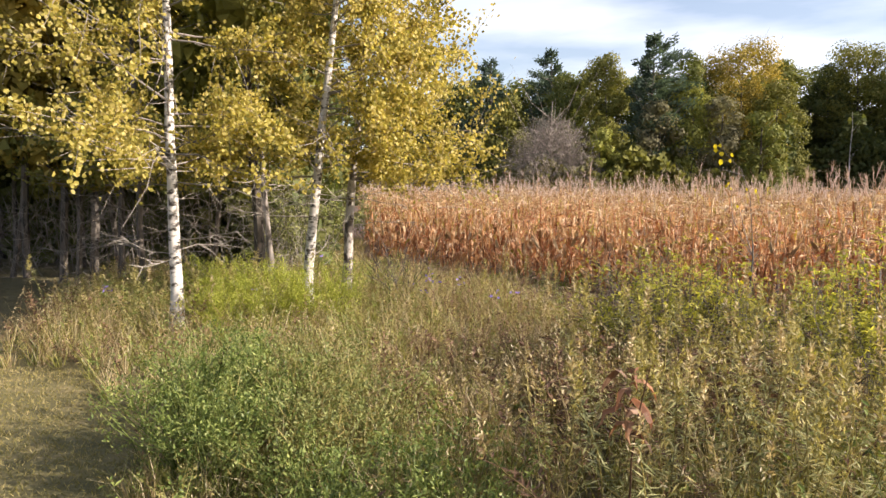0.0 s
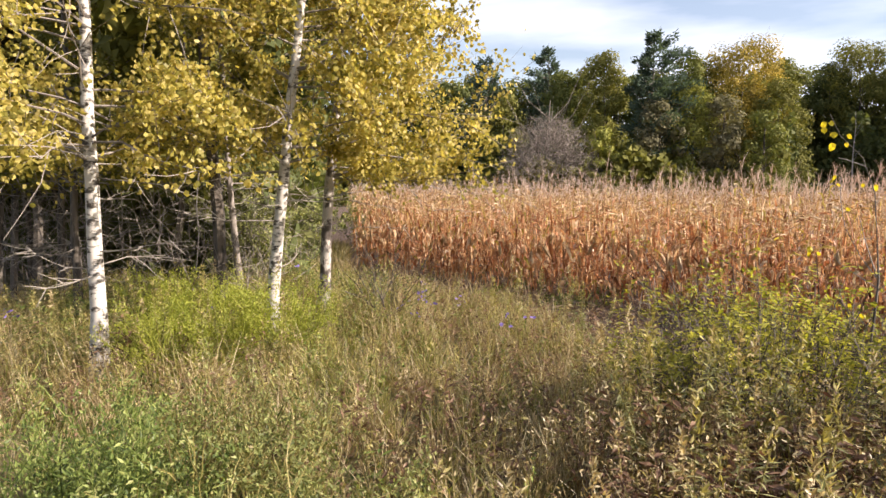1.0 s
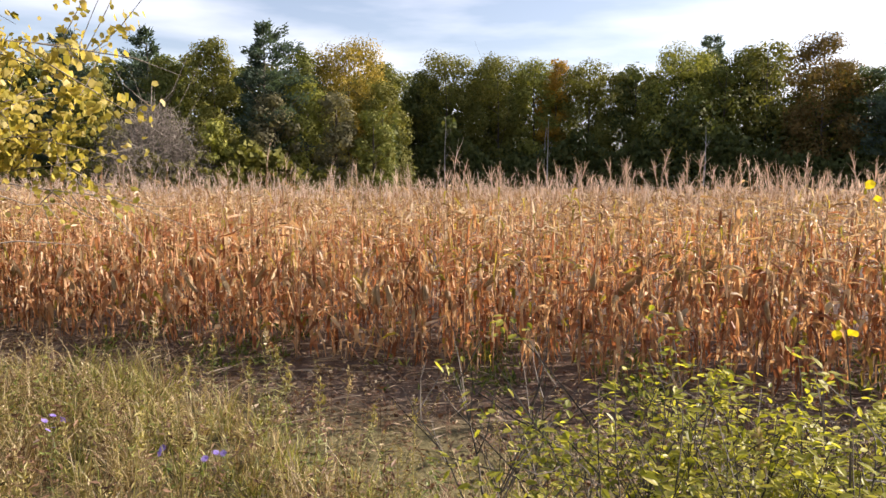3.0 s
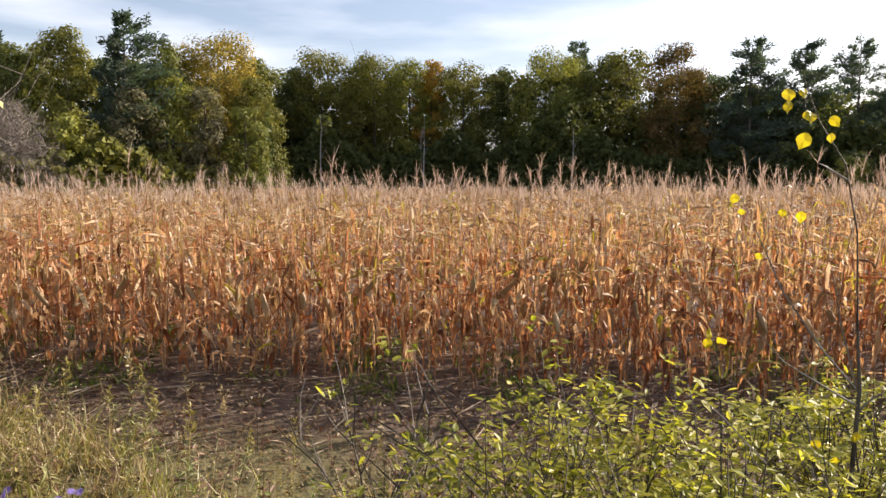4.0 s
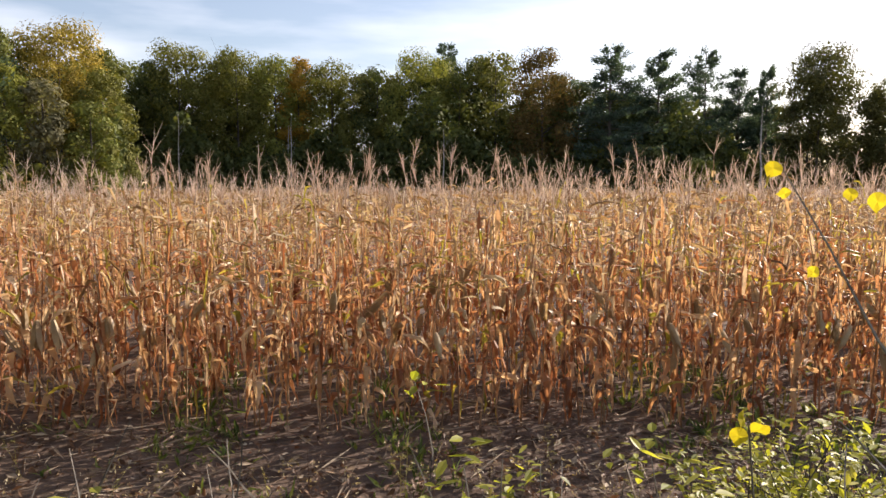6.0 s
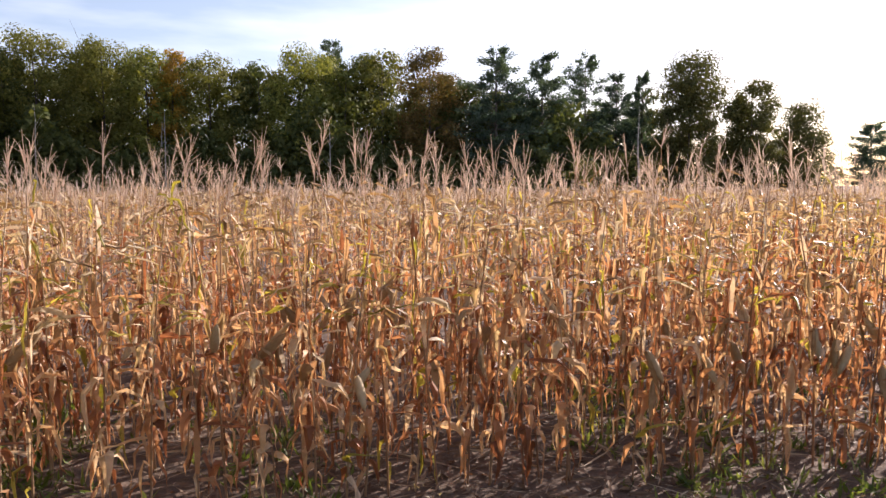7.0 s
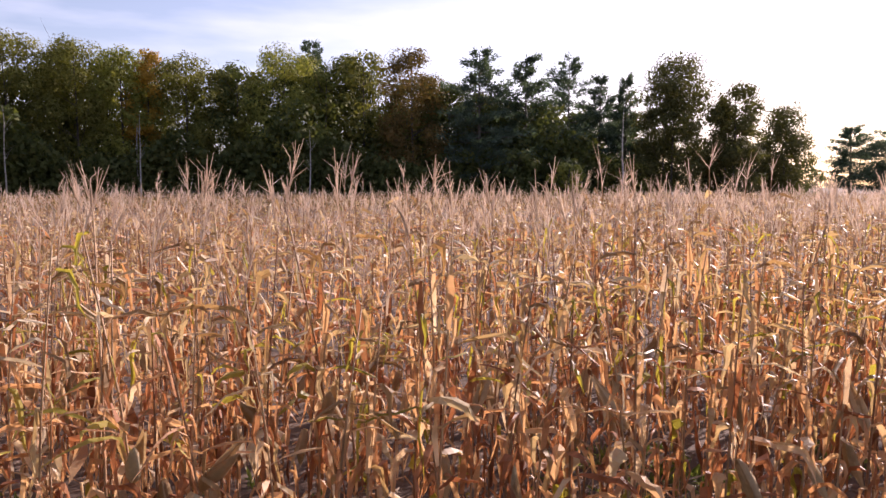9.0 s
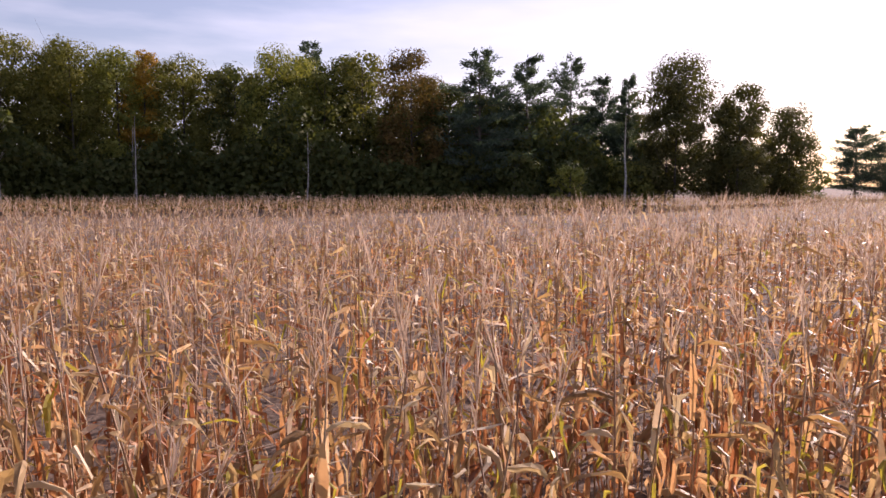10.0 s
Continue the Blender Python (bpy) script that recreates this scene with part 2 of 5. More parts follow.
def unit(v):
    return v / np.maximum(np.linalg.norm(v, axis=-1, keepdims=True), 1e-9)


def frames(along, normal, sx, sy, sz=None):
    """Axes from a long direction y and a rough normal z, scaled by sx, sy, sz."""
    y = unit(along)
    x = unit(np.cross(y, normal))
    z = np.cross(x, y)
    sz = sx if sz is None else sz
    one = np.ones(len(y))
    return np.stack([x * (sx * one)[:, None], y * (sy * one)[:, None], z * (sz * one)[:, None]], -1)


def randdir(n, r=None):
    return unit((r or rng).normal(size=(n, 3)))


def tube(pts, rad, sides=5):
    pts, rad = np.asarray(pts, float), np.asarray(rad, float)
    k = len(pts)
    d = unit(np.gradient(pts, axis=0))
    ref = np.where(np.abs(d[:, 2:3]) > 0.9, np.array([[1.0, 0, 0]]), np.array([[0, 0, 1.0]]))
    x = unit(np.cross(d, ref))
    y = np.cross(d, x)
    a = np.linspace(0, 2 * np.pi, sides, endpoint=False)
    v = pts[:, None] + rad[:, None, None] * (np.cos(a)[None, :, None] * x[:, None] + np.sin(a)[None, :, None] * y[:, None])
    f = []
    for i in range(k - 1):
        for j in range(sides):
            p, q = i * sides + j, i * sides + (j + 1) % sides
            f += [(p, q, p + sides), (q, q + sides, p + sides)]
    top = (k - 1) * sides
    f += [(top, top + j, top + j + 1) for j in range(1, sides - 1)]
    return v.reshape(-1, 3), f


def strip(pts, wide, widths):
    """A flat ribbon along pts; wide: its side direction at each point."""
    pts, wide, widths = np.asarray(pts, float), np.asarray(wide, float), np.asarray(widths, float)
    v = np.empty((2 * len(pts), 3))
    v[0::2], v[1::2] = pts - wide * widths[:, None] / 2, pts + wide * widths[:, None] / 2
    f = []
    for i in range(len(pts) - 1):
        f += [(2 * i, 2 * i + 1, 2 * i + 2), (2 * i + 1, 2 * i + 3, 2 * i + 2)]
    return v, f


def fold(pts, wide, widths, depth=0.3):
    """A ribbon creased along its middle."""
    pts, wide, widths = np.asarray(pts, float), np.asarray(wide, float), np.asarray(widths, float)
    nrm = unit(np.cross(np.gradient(pts, axis=0), wide))
    v = np.empty((3 * len(pts), 3))
    v[0::3], v[1::3], v[2::3] = pts - wide * widths[:, None] / 2, pts + nrm * widths[:, None] * depth, pts + wide * widths[:, None] / 2
    f = []
    for i in range(len(pts) - 1):
        a = 3 * i
        f += [(a, a + 1, a + 3), (a + 1, a + 4, a + 3), (a + 1, a + 2, a + 4), (a + 2, a + 5, a + 4)]
    return v, f


# faces of a six-cornered leaf, stalk end at the origin, along +y
LEAF_F = [(0, 1, 2), (0, 2, 3), (0, 3, 4), (0, 4, 5)]
# a small clump of foliage seen from afar: a bent, ragged patch
CLUMP_V = [(-0.5, -0.3, 0.0), (0.1, -0.5, 0.12), (0.5, 0.0, 0.0), (0.2, 0.5, -0.1), (-0.4, 0.35, 0.1)]
CLUMP_F = [(0, 1, 2), (0, 2, 3), (0, 3, 4)]
SMALL_V = [(-0.5, -0.35, 0.06), (0.3, -0.5, -0.05), (0.55, 0.3, 0.08), (-0.25, 0.5, -0.06)]
SMALL_F = [(0, 1, 2), (0, 2, 3)]
TRI_V, TRI_F = [(-0.55, -0.4, 0.05), (0.55, -0.3, -0.05), (0.05, 0.65, 0.04)], [(0, 1, 2)]
# an oval pointed leaf
OVAL_V = [(0, 0, 0), (0.5, 0.3, 0.1), (0.42, 0.65, 0.06), (0, 1, -0.12), (-0.42, 0.65, 0.06), (-0.5, 0.3, 0.1)]
# a narrow leaf
LANCE_V = [(0, 0, 0), (0.5, 0.4, 0.12), (0, 1, -0.1), (-0.5, 0.4, 0.12)]
LANCE_F = [(0, 1, 2), (0, 2, 3)]

# the field's edge: along EU, with EN pointing into the maize
EU, EN, EDGE = np.array([0.812, -0.583]), np.array([0.583, 0.812]), 14.8


def plan(s, m):
    return np.stack([s * EU[0] + m * EN[0], s * EU[1] + m * EN[1]], -1)


def edge_s(x, y):
    return x * EU[0] + y * EU[1]


def edge_m(x, y):
    return x * EN[0] + y * EN[1]


def wave(x, y, k, seed):
    """Soft patchiness between about 0 and 1."""
    r = np.random.default_rng(seed)
    total = 0.0
    for i in range(5):
        a, p = r.uniform(0, 6.28, 2)
        q = k * (0.6 + 0.5 * i)
        total = total + np.sin(q * (x * np.cos(a) + y * np.sin(a)) + p) / (1 + 0.35 * i)
    return 0.5 + total / 5.0


def ground_z(x, y):
    return 0.05 * (wave(x, y, 0.9, 3) - 0.5) + 0.02 * (wave(x, y, 3.1, 4) - 0.5)


def on_lawn(x, y):
    return (y + 0.35 * x < 6.45 + 0.25 * np.sin(2.3 * x)) & (x + 0.5 * y < 3.2)


# ---- ground ----
def ground_mat():
    m = bpy.data.materials.new("earth_and_turf")
    m.use_nodes = True
    n, l = m.node_tree.nodes, m.node_tree.links
    b = n["Principled BSDF"]
    t = n.new("ShaderNodeTexCoord")
    sep = n.new("ShaderNodeSeparateXYZ")
    l.new(t.outputs["Object"], sep.inputs[0])

    def noise_at(scale, detail=5.0):
        z = n.new("ShaderNodeTexNoise")
        z.inputs["Scale"].default_value, z.inputs["Detail"].default_value = scale, detail
        l.new(t.outputs["Object"], z.inputs["Vector"])
        return z.outputs["Fac"]

    def math_node(op, p, q, r=None):
        k = n.new("ShaderNodeMath")
        k.operation = op
        for i, v in enumerate((p, q, r)):
            if v is None:
                continue
            if isinstance(v, (int, float)):
                k.inputs[i].default_value = v
            else:
                l.new(v, k.inputs[i])
        return k.outputs[0]

    def mask(kx, ky, c, width=0.5):
        d = math_node("ADD", math_node("MULTIPLY", sep.outputs["X"], kx), math_node("MULTIPLY_ADD", sep.outputs["Y"], ky, -c))
        d = math_node("MULTIPLY_ADD", math_node("SUBTRACT", noise_at(1.3), 0.5), 2.2, d)
        k = n.new("ShaderNodeMapRange")
        l.new(d, k.inputs["Value"])
        k.inputs["From Min"].default_value, k.inputs["From Max"].default_value = -width, width
        return k.outputs["Result"]

    soil = ramp(n, [(0.035, 0.021, 0.014), (0.1, 0.063, 0.043), (0.22, 0.15, 0.105)])
    l.new(noise_at(5.0, 8.0), soil.inputs["Fac"])
    litter = ramp(n, [(0.04, 0.035, 0.015), (0.1, 0.085, 0.03), (0.2, 0.16, 0.07)])
    l.new(noise_at(9.0, 8.0), litter.inputs["Fac"])
    turf = ramp(n, [(0.04, 0.04, 0.014), (0.12, 0.105, 0.038), (0.28, 0.22, 0.11)])
    l.new(noise_at(2.6, 8.0), turf.inputs["Fac"])
    m1 = n.new("ShaderNodeMixRGB")
    l.new(mask(EN[0], EN[1], 12.9), m1.inputs["Fac"])
    l.new(litter.outputs["Color"], m1.inputs["Color1"])
    l.new(soil.outputs["Color"], m1.inputs["Color2"])
    m2 = n.new("ShaderNodeMixRGB")
    lawn = math_node("MULTIPLY", mask(-0.35, -1.0, -6.45, 0.3), mask(-1.0, -0.5, -3.2, 0.3))
    l.new(lawn, m2.inputs["Fac"])
    l.new(m1.outputs["Color"], m2.inputs["Color1"])
    l.new(turf.outputs["Color"], m2.inputs["Color2"])
    l.new(m2.outputs["Color"], b.inputs["Base Color"])
    b.inputs["Roughness"].default_value = 0.95
    bp = n.new("ShaderNodeBump")
    bp.inputs["Strength"].default_value, bp.inputs["Distance"].default_value = 0.7, 0.05
    l.new(noise_at(14.0, 8.0), bp.inputs["Height"])
    l.new(bp.outputs["Normal"], b.inputs["Normal"])
    return m


def build_ground():
    steps = np.concatenate([np.arange(-24, 24.1, 0.3)])
    far = np.array([30, 40, 60, 100, 200, 500, 1500.0])
    xs = np.concatenate([-far[::-1], steps, far])
    ys = xs + 10
    gx, gy = np.meshgrid(xs, ys)
    near = np.exp(-((np.hypot(gx, gy - 10) / 26) ** 4))
    v = np.stack([gx, gy, ground_z(gx, gy) * near], -1).reshape(-1, 3)
    k = len(xs)
    i, j = np.meshgrid(np.arange(k - 1), np.arange(k - 1))
    a = (j * k + i).ravel()
    f = np.concatenate([np.stack([a, a + 1, a + k], -1), np.stack([a + 1, a + k + 1, a + k], -1)])
    g = Geo().add(v, f)
    tagged(part("ground", g, ground_mat(), smooth=True), "bare brown field soil, weedy meadow earth and mown turf", "ground", kind="structure")


build_ground()


# ---- maize ----
def corn_parts(r, detail=2, creased=False):
    """One dry maize plant, as (kind, vertices, triangles). Kinds: 0 stalk, 1 lower leaf, 2 upper leaf, 3 tassel, 4 ear, 5 husk, 6 leaf still green."""
    out = []
    top = r.uniform(1.9, 2.2)
    lean = r.normal(0, 0.05, 2)

    def axis(z):
        q = z / top
        return np.array([lean[0] * q * q * top, lean[1] * q * q * top, z])

    low = {2: 0.0, 1: 0.9, 0: 1.5}[detail]
    pts = np.array([axis(low + (top - low) * q) for q in np.linspace(0, 1, 4 if creased else 2)])
    out.append((0, *tube(pts, np.linspace(0.009, 0.0035, len(pts)), 4 if detail == 2 else 3)))
    plane = r.uniform(0, 6.28)
    count = 24 if creased else {2: 24, 1: 12, 0: 5}[detail]
    seg = 5 if creased else {2: 3, 1: 2, 0: 2}[detail]
    first = {2: 0.2, 1: 0.8, 0: 1.35}[detail]
    for i in range(count):
        z = first + (top - 0.14 - first) * (i + r.uniform(-0.35, 0.35)) / (count - 1)
        z = min(max(z, 0.12), top - 0.03)
        az = plane + math.pi * i + r.normal(0, 0.6)
        high = z / top
        hang = r.uniform() < (0.88 if high < 0.5 else 0.64 if high < 0.75 else 0.3)
        length = r.uniform(0.2, 0.52) if hang else r.uniform(0.18, 0.46)
        length = min(length, z + 0.12) * (0.6 if high > 0.82 and not hang else 1.0)
        start = radians(r.uniform(10, 60))
        end = radians(r.uniform(-90, -80) if hang else r.uniform(-85, -15))
        bend = r.uniform(0.25, 0.5)
        h = np.array([math.cos(az), math.sin(az), 0])
        p, path, turn = axis(z), [axis(z)], r.normal(0, 0.3)
        for k in range(seg):
            q = (k + 0.5) / seg
            q = min(1.0, (q / bend) ** 1.5 * 0.6) if hang else q ** 1.1
            el = start + (end - start) * q
            hh = np.array([math.cos(az + turn * k), math.sin(az + turn * k), 0])
            step = (0.55 if hang and k == 0 else 1.0) * length / seg
            p = p + (hh * math.cos(el) * (0.6 if hang else 1.0) + np.array([0, 0, math.sin(el)]) + r.normal(0, 0.2 if creased else 0.3, 3)) * step
            path.append(p)
        side = np.array([-math.sin(az), math.cos(az), 0])
        tw, tw0 = r.normal(0, 1.7), r.normal(0, 0.7)
        wide = []
        for k in range(seg + 1):
            b = tw0 + tw * k / seg + r.normal(0, 0.3)
            nrm = np.array([h[0] * 0.7, h[1] * 0.7, 0.7])
            wide.append(side * math.cos(b) + nrm * math.sin(b))
        w = (0.02 + (0.052 if creased else 0.056) * r.uniform() ** 1.4) * (1.15 if high < 0.5 else (0.9 if high < 0.7 else 0.62)) * (1.0 if detail == 2 else 1.1)
        prof = {5: [0.4, 0.9, 1, 0.85, 0.55, 0.03], 3: [0.5, 1, 0.75, 0.05], 2: [0.6, 1, 0.1]}[seg]
        prof = np.array(prof) * r.uniform(0.65, 1.25, seg + 1)
        kind = 6 if r.uniform() < (0.08 if high > 0.35 else 0.04) else (1 if high < r.uniform(0.45, 0.9) else 2)
        out.append((kind, *(fold if creased else strip)(path, unit(np.array(wide)), w * prof)))
    if detail == 2:
        for k in range(3 if creased else 2):
            # sheaths wrapped round the stalk
            z = r.uniform(0.1, top - 0.45)
            az = r.uniform(0, 6.28)
            off = np.array([math.cos(az), math.sin(az), 0]) * 0.017
            sd = np.array([-math.sin(az), math.cos(az), 0])
            ln = r.uniform(0.18, 0.42)
            out.append((1, *strip([axis(z) + off, axis(z + ln * 0.6) + off, axis(z + ln) + off * 2.6], [sd] * 3, [0.024, 0.044, 0.014])))
    # tassel: a spike and side branches that lean out
    base = axis(top)
    size = r.uniform(0.55, 1.12)
    n_b = {2: int(r.integers(7, 11)) if creased else 10, 1: 7, 0: 3}[detail]
    lean_t = np.array([r.normal(0, 0.2), r.normal(0, 0.2), 1])
    for i in range(n_b + 1):
        az, spreadv = r.uniform(0, 6.28), (0 if i == 0 else abs(r.normal(0.16, 0.2)))
        length = (0.36 if i == 0 else r.uniform(0.12, 0.25)) * size
        z0 = base if i == 0 else base + lean_t * (r.uniform(-0.02, 0.15) * size)
        d0 = np.array([math.cos(az) * spreadv, math.sin(az) * spreadv, 1.0]) + (lean_t - np.array([0, 0, 1]))
        d0 /= np.linalg.norm(d0)
        tip = d0 * length + np.array([math.cos(az), math.sin(az), -0.5]) * length * 0.5 * (0.4 if i == 0 else 1) * r.uniform(0, 1) ** 2
        mid = d0 * length * 0.55
        wide = unit(np.cross(d0, r.normal(size=3)))
        ww = r.uniform(0.0034, 0.006) * (1.0 if detail == 2 else (1.7 if detail == 1 else 2.8))
        if not creased:
            ww = ww * 1.3 if detail == 2 else ww
            out.append((3, np.array([z0 - wide * ww / 2, z0 + wide * ww / 2, z0 + tip]), [(0, 1, 2)]))
        else:
            for wd in (wide, np.cross(wide, d0)):
                out.append((3, *strip([z0, z0 + mid, z0 + tip], [wd] * 3, ww * np.array([0.5, 0.9, 0.5]))))
    if detail == 2 and r.uniform() < 0.6:
        z = r.uniform(0.75, 1.05)
        az = plane + r.normal(0, 0.4)
        tilt = radians(r.uniform(-86, -55) if r.uniform() < 0.75 else r.uniform(35, 70))
        d = np.array([math.cos(az) * math.cos(tilt), math.sin(az) * math.cos(tilt), math.sin(tilt)])
        ln = r.uniform(0.2, 0.28)
        p0 = axis(z) + np.array([math.cos(az), math.sin(az), 0]) * 0.045
        pts = np.array([p0 + d * ln * q for q in (0, 0.15, 0.5, 0.85, 1.0)])
        out.append((4, *tube(pts, np.array([0.012, 0.03, 0.036, 0.02, 0.004]), 6 if creased else 4)))
        for k in range(2):
            wd = unit(np.cross(d, r.normal(size=3)))
            off = np.cross(wd, d) * 0.034
            out.append((5, *strip([p0 + off * 0.5, p0 + off + d * ln * 0.6, p0 + off * 1.9 + d * ln * 1.2], [wd] * 3, np.array([0.03, 0.06, 0.006]))))
    return out


CORN_MATS = [M_CORN_STALK, M_CORN_LOW, M_CORN_HIGH, M_TASSEL, M_HUSK, M_HUSK, M_CORN_GREEN]
CORN_NAMES = ["stalk", "leaf", "leaf", "tassel", "ear", "husk", "leaf"]
CORN_LABELS = ["", "", "", "pinkish dry tassel", "dry husked ear", "loose papery husk", "yellow-green leaf"]


def field_spots(m0, m1, s_of, step, r, skip=0.06):
    """Plants in drilled rows 0.76 m apart, parallel to the field's edge."""
    out = []
    for m in np.arange(m0, m1, 0.76):
        lo, hi = s_of(m)
        s = np.arange(lo, hi, step)
        s = s + r.normal(0, 0.05, len(s))
        s = s[r.uniform(size=len(s)) > skip]
        p = plan(s, m + r.normal(0, 0.04, len(s)))
        out.append(p)
    return np.concatenate(out)


def left_of_field(x, y):
    return (x + 3.6) * 0.92 + (y - 21.0) * 0.38   # negative: beyond the field's left edge, in the wood


TREELINE = [(-40, 66), (-22, 72), (0, 74), (18, 78), (24, 94), (46, 92), (55, 80), (62, 68), (72, 60), (92, 52), (95, 44), (118, 36), (150, 30), (300, 20)]


def before_trees(x, y):
    tx, ty = np.array(TREELINE).T
    return y < np.interp(x, tx, ty) - 1.0


def merge_field(name, spots, detail, kinds, r, label, tall=1.0):
    g = Geo()
    pick = r.integers(0, len(kinds), len(spots))
    for k, parts in enumerate(kinds):
        p = spots[pick == k]
        if not len(p):
            continue
        az, sc = r.uniform(0, 6.28, len(p)), r.uniform(0.9, 1.1, len(p))
        c, s, o, i = np.cos(az) * sc, np.sin(az) * sc, np.zeros(len(p)), tall * sc * r.uniform(0.93, 1.07, len(p))
        rot = np.stack([np.stack([c, -s, o], -1), np.stack([s, c, o], -1), np.stack([o, o, i], -1)], 1)
        place = np.concatenate([p, np.zeros((len(p), 1))], 1)
        for kind, v, f in parts:
            g.add(*spread(v, f, rot, place), slot=kind)
    tagged(part(name, g, CORN_MATS), label, "maize", kind="stuff")


def build_corn():
    r = np.random.default_rng(21)
    # the outermost plants of the field, one by one
    kinds = [corn_parts(r, 2, True) for _ in range(9)]
    masters = []
    for parts in kinds:
        plant = tagged(new("maize_plant"), "dried brown maize plant with drooping leaves standing in a row", "maize plant", "maize plants along the field edge")
        ear = None
        for kind, v, f in parts:
            if kind != 3:
                ob = part(CORN_NAMES[kind], Geo().add(v, f), CORN_MATS[kind], ear if kind == 5 else plant, CORN_LABELS[kind], smooth=kind in (0, 4))
                ear = ob if kind == 4 else ear
        g = Geo()
        for kind, v, f in parts:
            if kind == 3:
                g.add(v, f)
        part("tassel", g, M_TASSEL, plant, CORN_LABELS[3])
        masters.append(plant)
    near = field_spots(EDGE, EDGE + 3 * 0.76 - 0.1, lambda m: (-4.6, 5.0), 0.165, r)[:152]
    used = set()
    for x, y in near:
        k = int(r.integers(0, len(masters)))
        sc = r.uniform(0.94, 1.05)
        m = pose(x, y, float(ground_z(x, y)), r.normal(0, 2.5), r.normal(0, 2.5), r.uniform(0, 360)) @ Matrix.Diagonal((sc, sc, sc * r.uniform(0.96, 1.05), 1))
        if k not in used:
            used.add(k)
            masters[k].matrix_basis = m
        else:
            first = masters[k]
            keep = first.matrix_basis.copy()
            first.matrix_basis = Matrix.Identity(4)
            copy_thing(first, m)
            first.matrix_basis = keep
    mid = [corn_parts(r) for _ in range(14)]
    a = field_spots(EDGE, EDGE + 3 * 0.76 - 0.1, lambda m: (-15.2, -4.6), 0.165, r)
    b = field_spots(EDGE, EDGE + 3 * 0.76 - 0.1, lambda m: (5.0, 18), 0.165, r)
    c = field_spots(EDGE + 3 * 0.76, EDGE + 5.3, lambda m: (-22, 17 + m - EDGE), 0.19, r)
    spots = np.concatenate([a, b, c])
    spots = spots[left_of_field(*spots.T) > 0]
    merge_field("maize_stand", spots, 2, mid, r, "dense rows of dried brown maize behind the field edge")
    few = [corn_parts(r, 1) for _ in range(16)]
    d = field_spots(EDGE + 5.32, EDGE + 17.5, lambda m: (-30 - (m - 20) * 1.5, 22 + (m - 15) * 1.0), 0.27, r)
    d = d[(left_of_field(*d.T) > 0)]
    merge_field("maize_stand", d, 1, few, r, "rows of dried straw-coloured maize in the open field", 0.95)
    scant = [corn_parts(r, 0) for _ in range(16)]
    e = field_spots(EDGE + 17.5, EDGE + 92, lambda m: (-40 - (m - 32) * 1.6, 30 + (m - 15) * 1.15), 0.8, r)
    e = e[(left_of_field(*e.T) > 0) & before_trees(*e.T)]
    merge_field("maize_stand", e, 0, scant, r, "far rows of pale tasselled maize reaching the wood", 0.78)
    # low weeds on the ground between the outer rows
    n = 8200
    s, m = r.uniform(-12, 9, n), r.uniform(EDGE - 3.0, EDGE + 2.6, n)
    xy = plan(s, m)
    keep = wave(xy[:, 0], xy[:, 1], 2.3, 81) + r.normal(0, 0.12, n) > np.where((m < EDGE - 0.9) & (s < -3), 0.9, 0.66)
    xy = np.repeat(xy[keep], 5, axis=0) + r.normal(0, 0.03, (5 * keep.sum(), 2))
    n = len(xy)
    along = unit(np.array([0, 0, 0.75]) + r.normal(0, 0.7, (n, 3)))
    p = np.concatenate([xy, ground_z(xy[:, 0], xy[:, 1])[:, None]], 1)
    g = Geo().add(*spread(LANCE_V, LANCE_F, frames(along, unit(randdir(n, r) + np.array([0, 0, 1.0])), 0.03 * r.uniform(0.4, 1.2, n), 0.13 * r.uniform(0.4, 1.3, n)), p))
    tagged(part("low_weeds", g, M_HERB), "low green weeds on the soil between maize rows", "weeds", kind="stuff")
    print("CORN", len(near), len(spots), len(d), len(e))


build_corn()


# ---- far wood ----
def lobed_crown(r, height, width, base, count, size, flat=0.75, lobes=16, wobble=0.25, cone=0.0):
    """Foliage on a number of uneven lobes that fill an egg-shaped crown."""
    z0 = height * base
    cz = (np.arange(lobes) + r.uniform(0, 1, lobes)) / lobes
    r.shuffle(cz)
    rad = np.sqrt(np.clip(1 - np.where(cz > 0.6, (cz - 0.6) / 0.46, (0.6 - cz) / 1.0) ** 2, 0.05, 1))
    rad = rad * (1 - cone * cz)
    az = np.arange(lobes) * 2.4 + r.uniform(0, 0.8, lobes)
    rr = rad * np.sqrt(r.uniform(0.15, 1, lobes)) * width * 0.37
    c = np.stack([np.cos(az) * rr, np.sin(az) * rr, z0 + (height - z0) * (0.08 + 0.85 * cz)], -1)
    lr = width * r.uniform(0.08, 0.19, lobes)
    lr[0] = width * 0.13
    c[0] = (0, 0, height - lr[0])
    k = r.choice(lobes, count, p=lr**2 / (lr**2).sum())
    u = randdir(count, r)
    p = c[k] + u * (lr[k] * (1 - 0.55 * r.uniform(0, 1, count) ** 1.7) * (1 + wobble * r.normal(size=count) * 0.12))[:, None] * np.array([1, 1, flat])
    p[:, 2] = np.minimum(np.maximum(p[:, 2], 0.2), height)
    nrm = unit(u * 1.4 + randdir(count, r) * 0.4 + np.array([0, 0, 0.35]))
    rot = frames(np.cross(nrm, randdir(count, r)), nrm, size * r.uniform(0.6, 1.3, count), size * r.uniform(0.6, 1.3, count))
    return spread(TRI_V, TRI_F, rot, p)


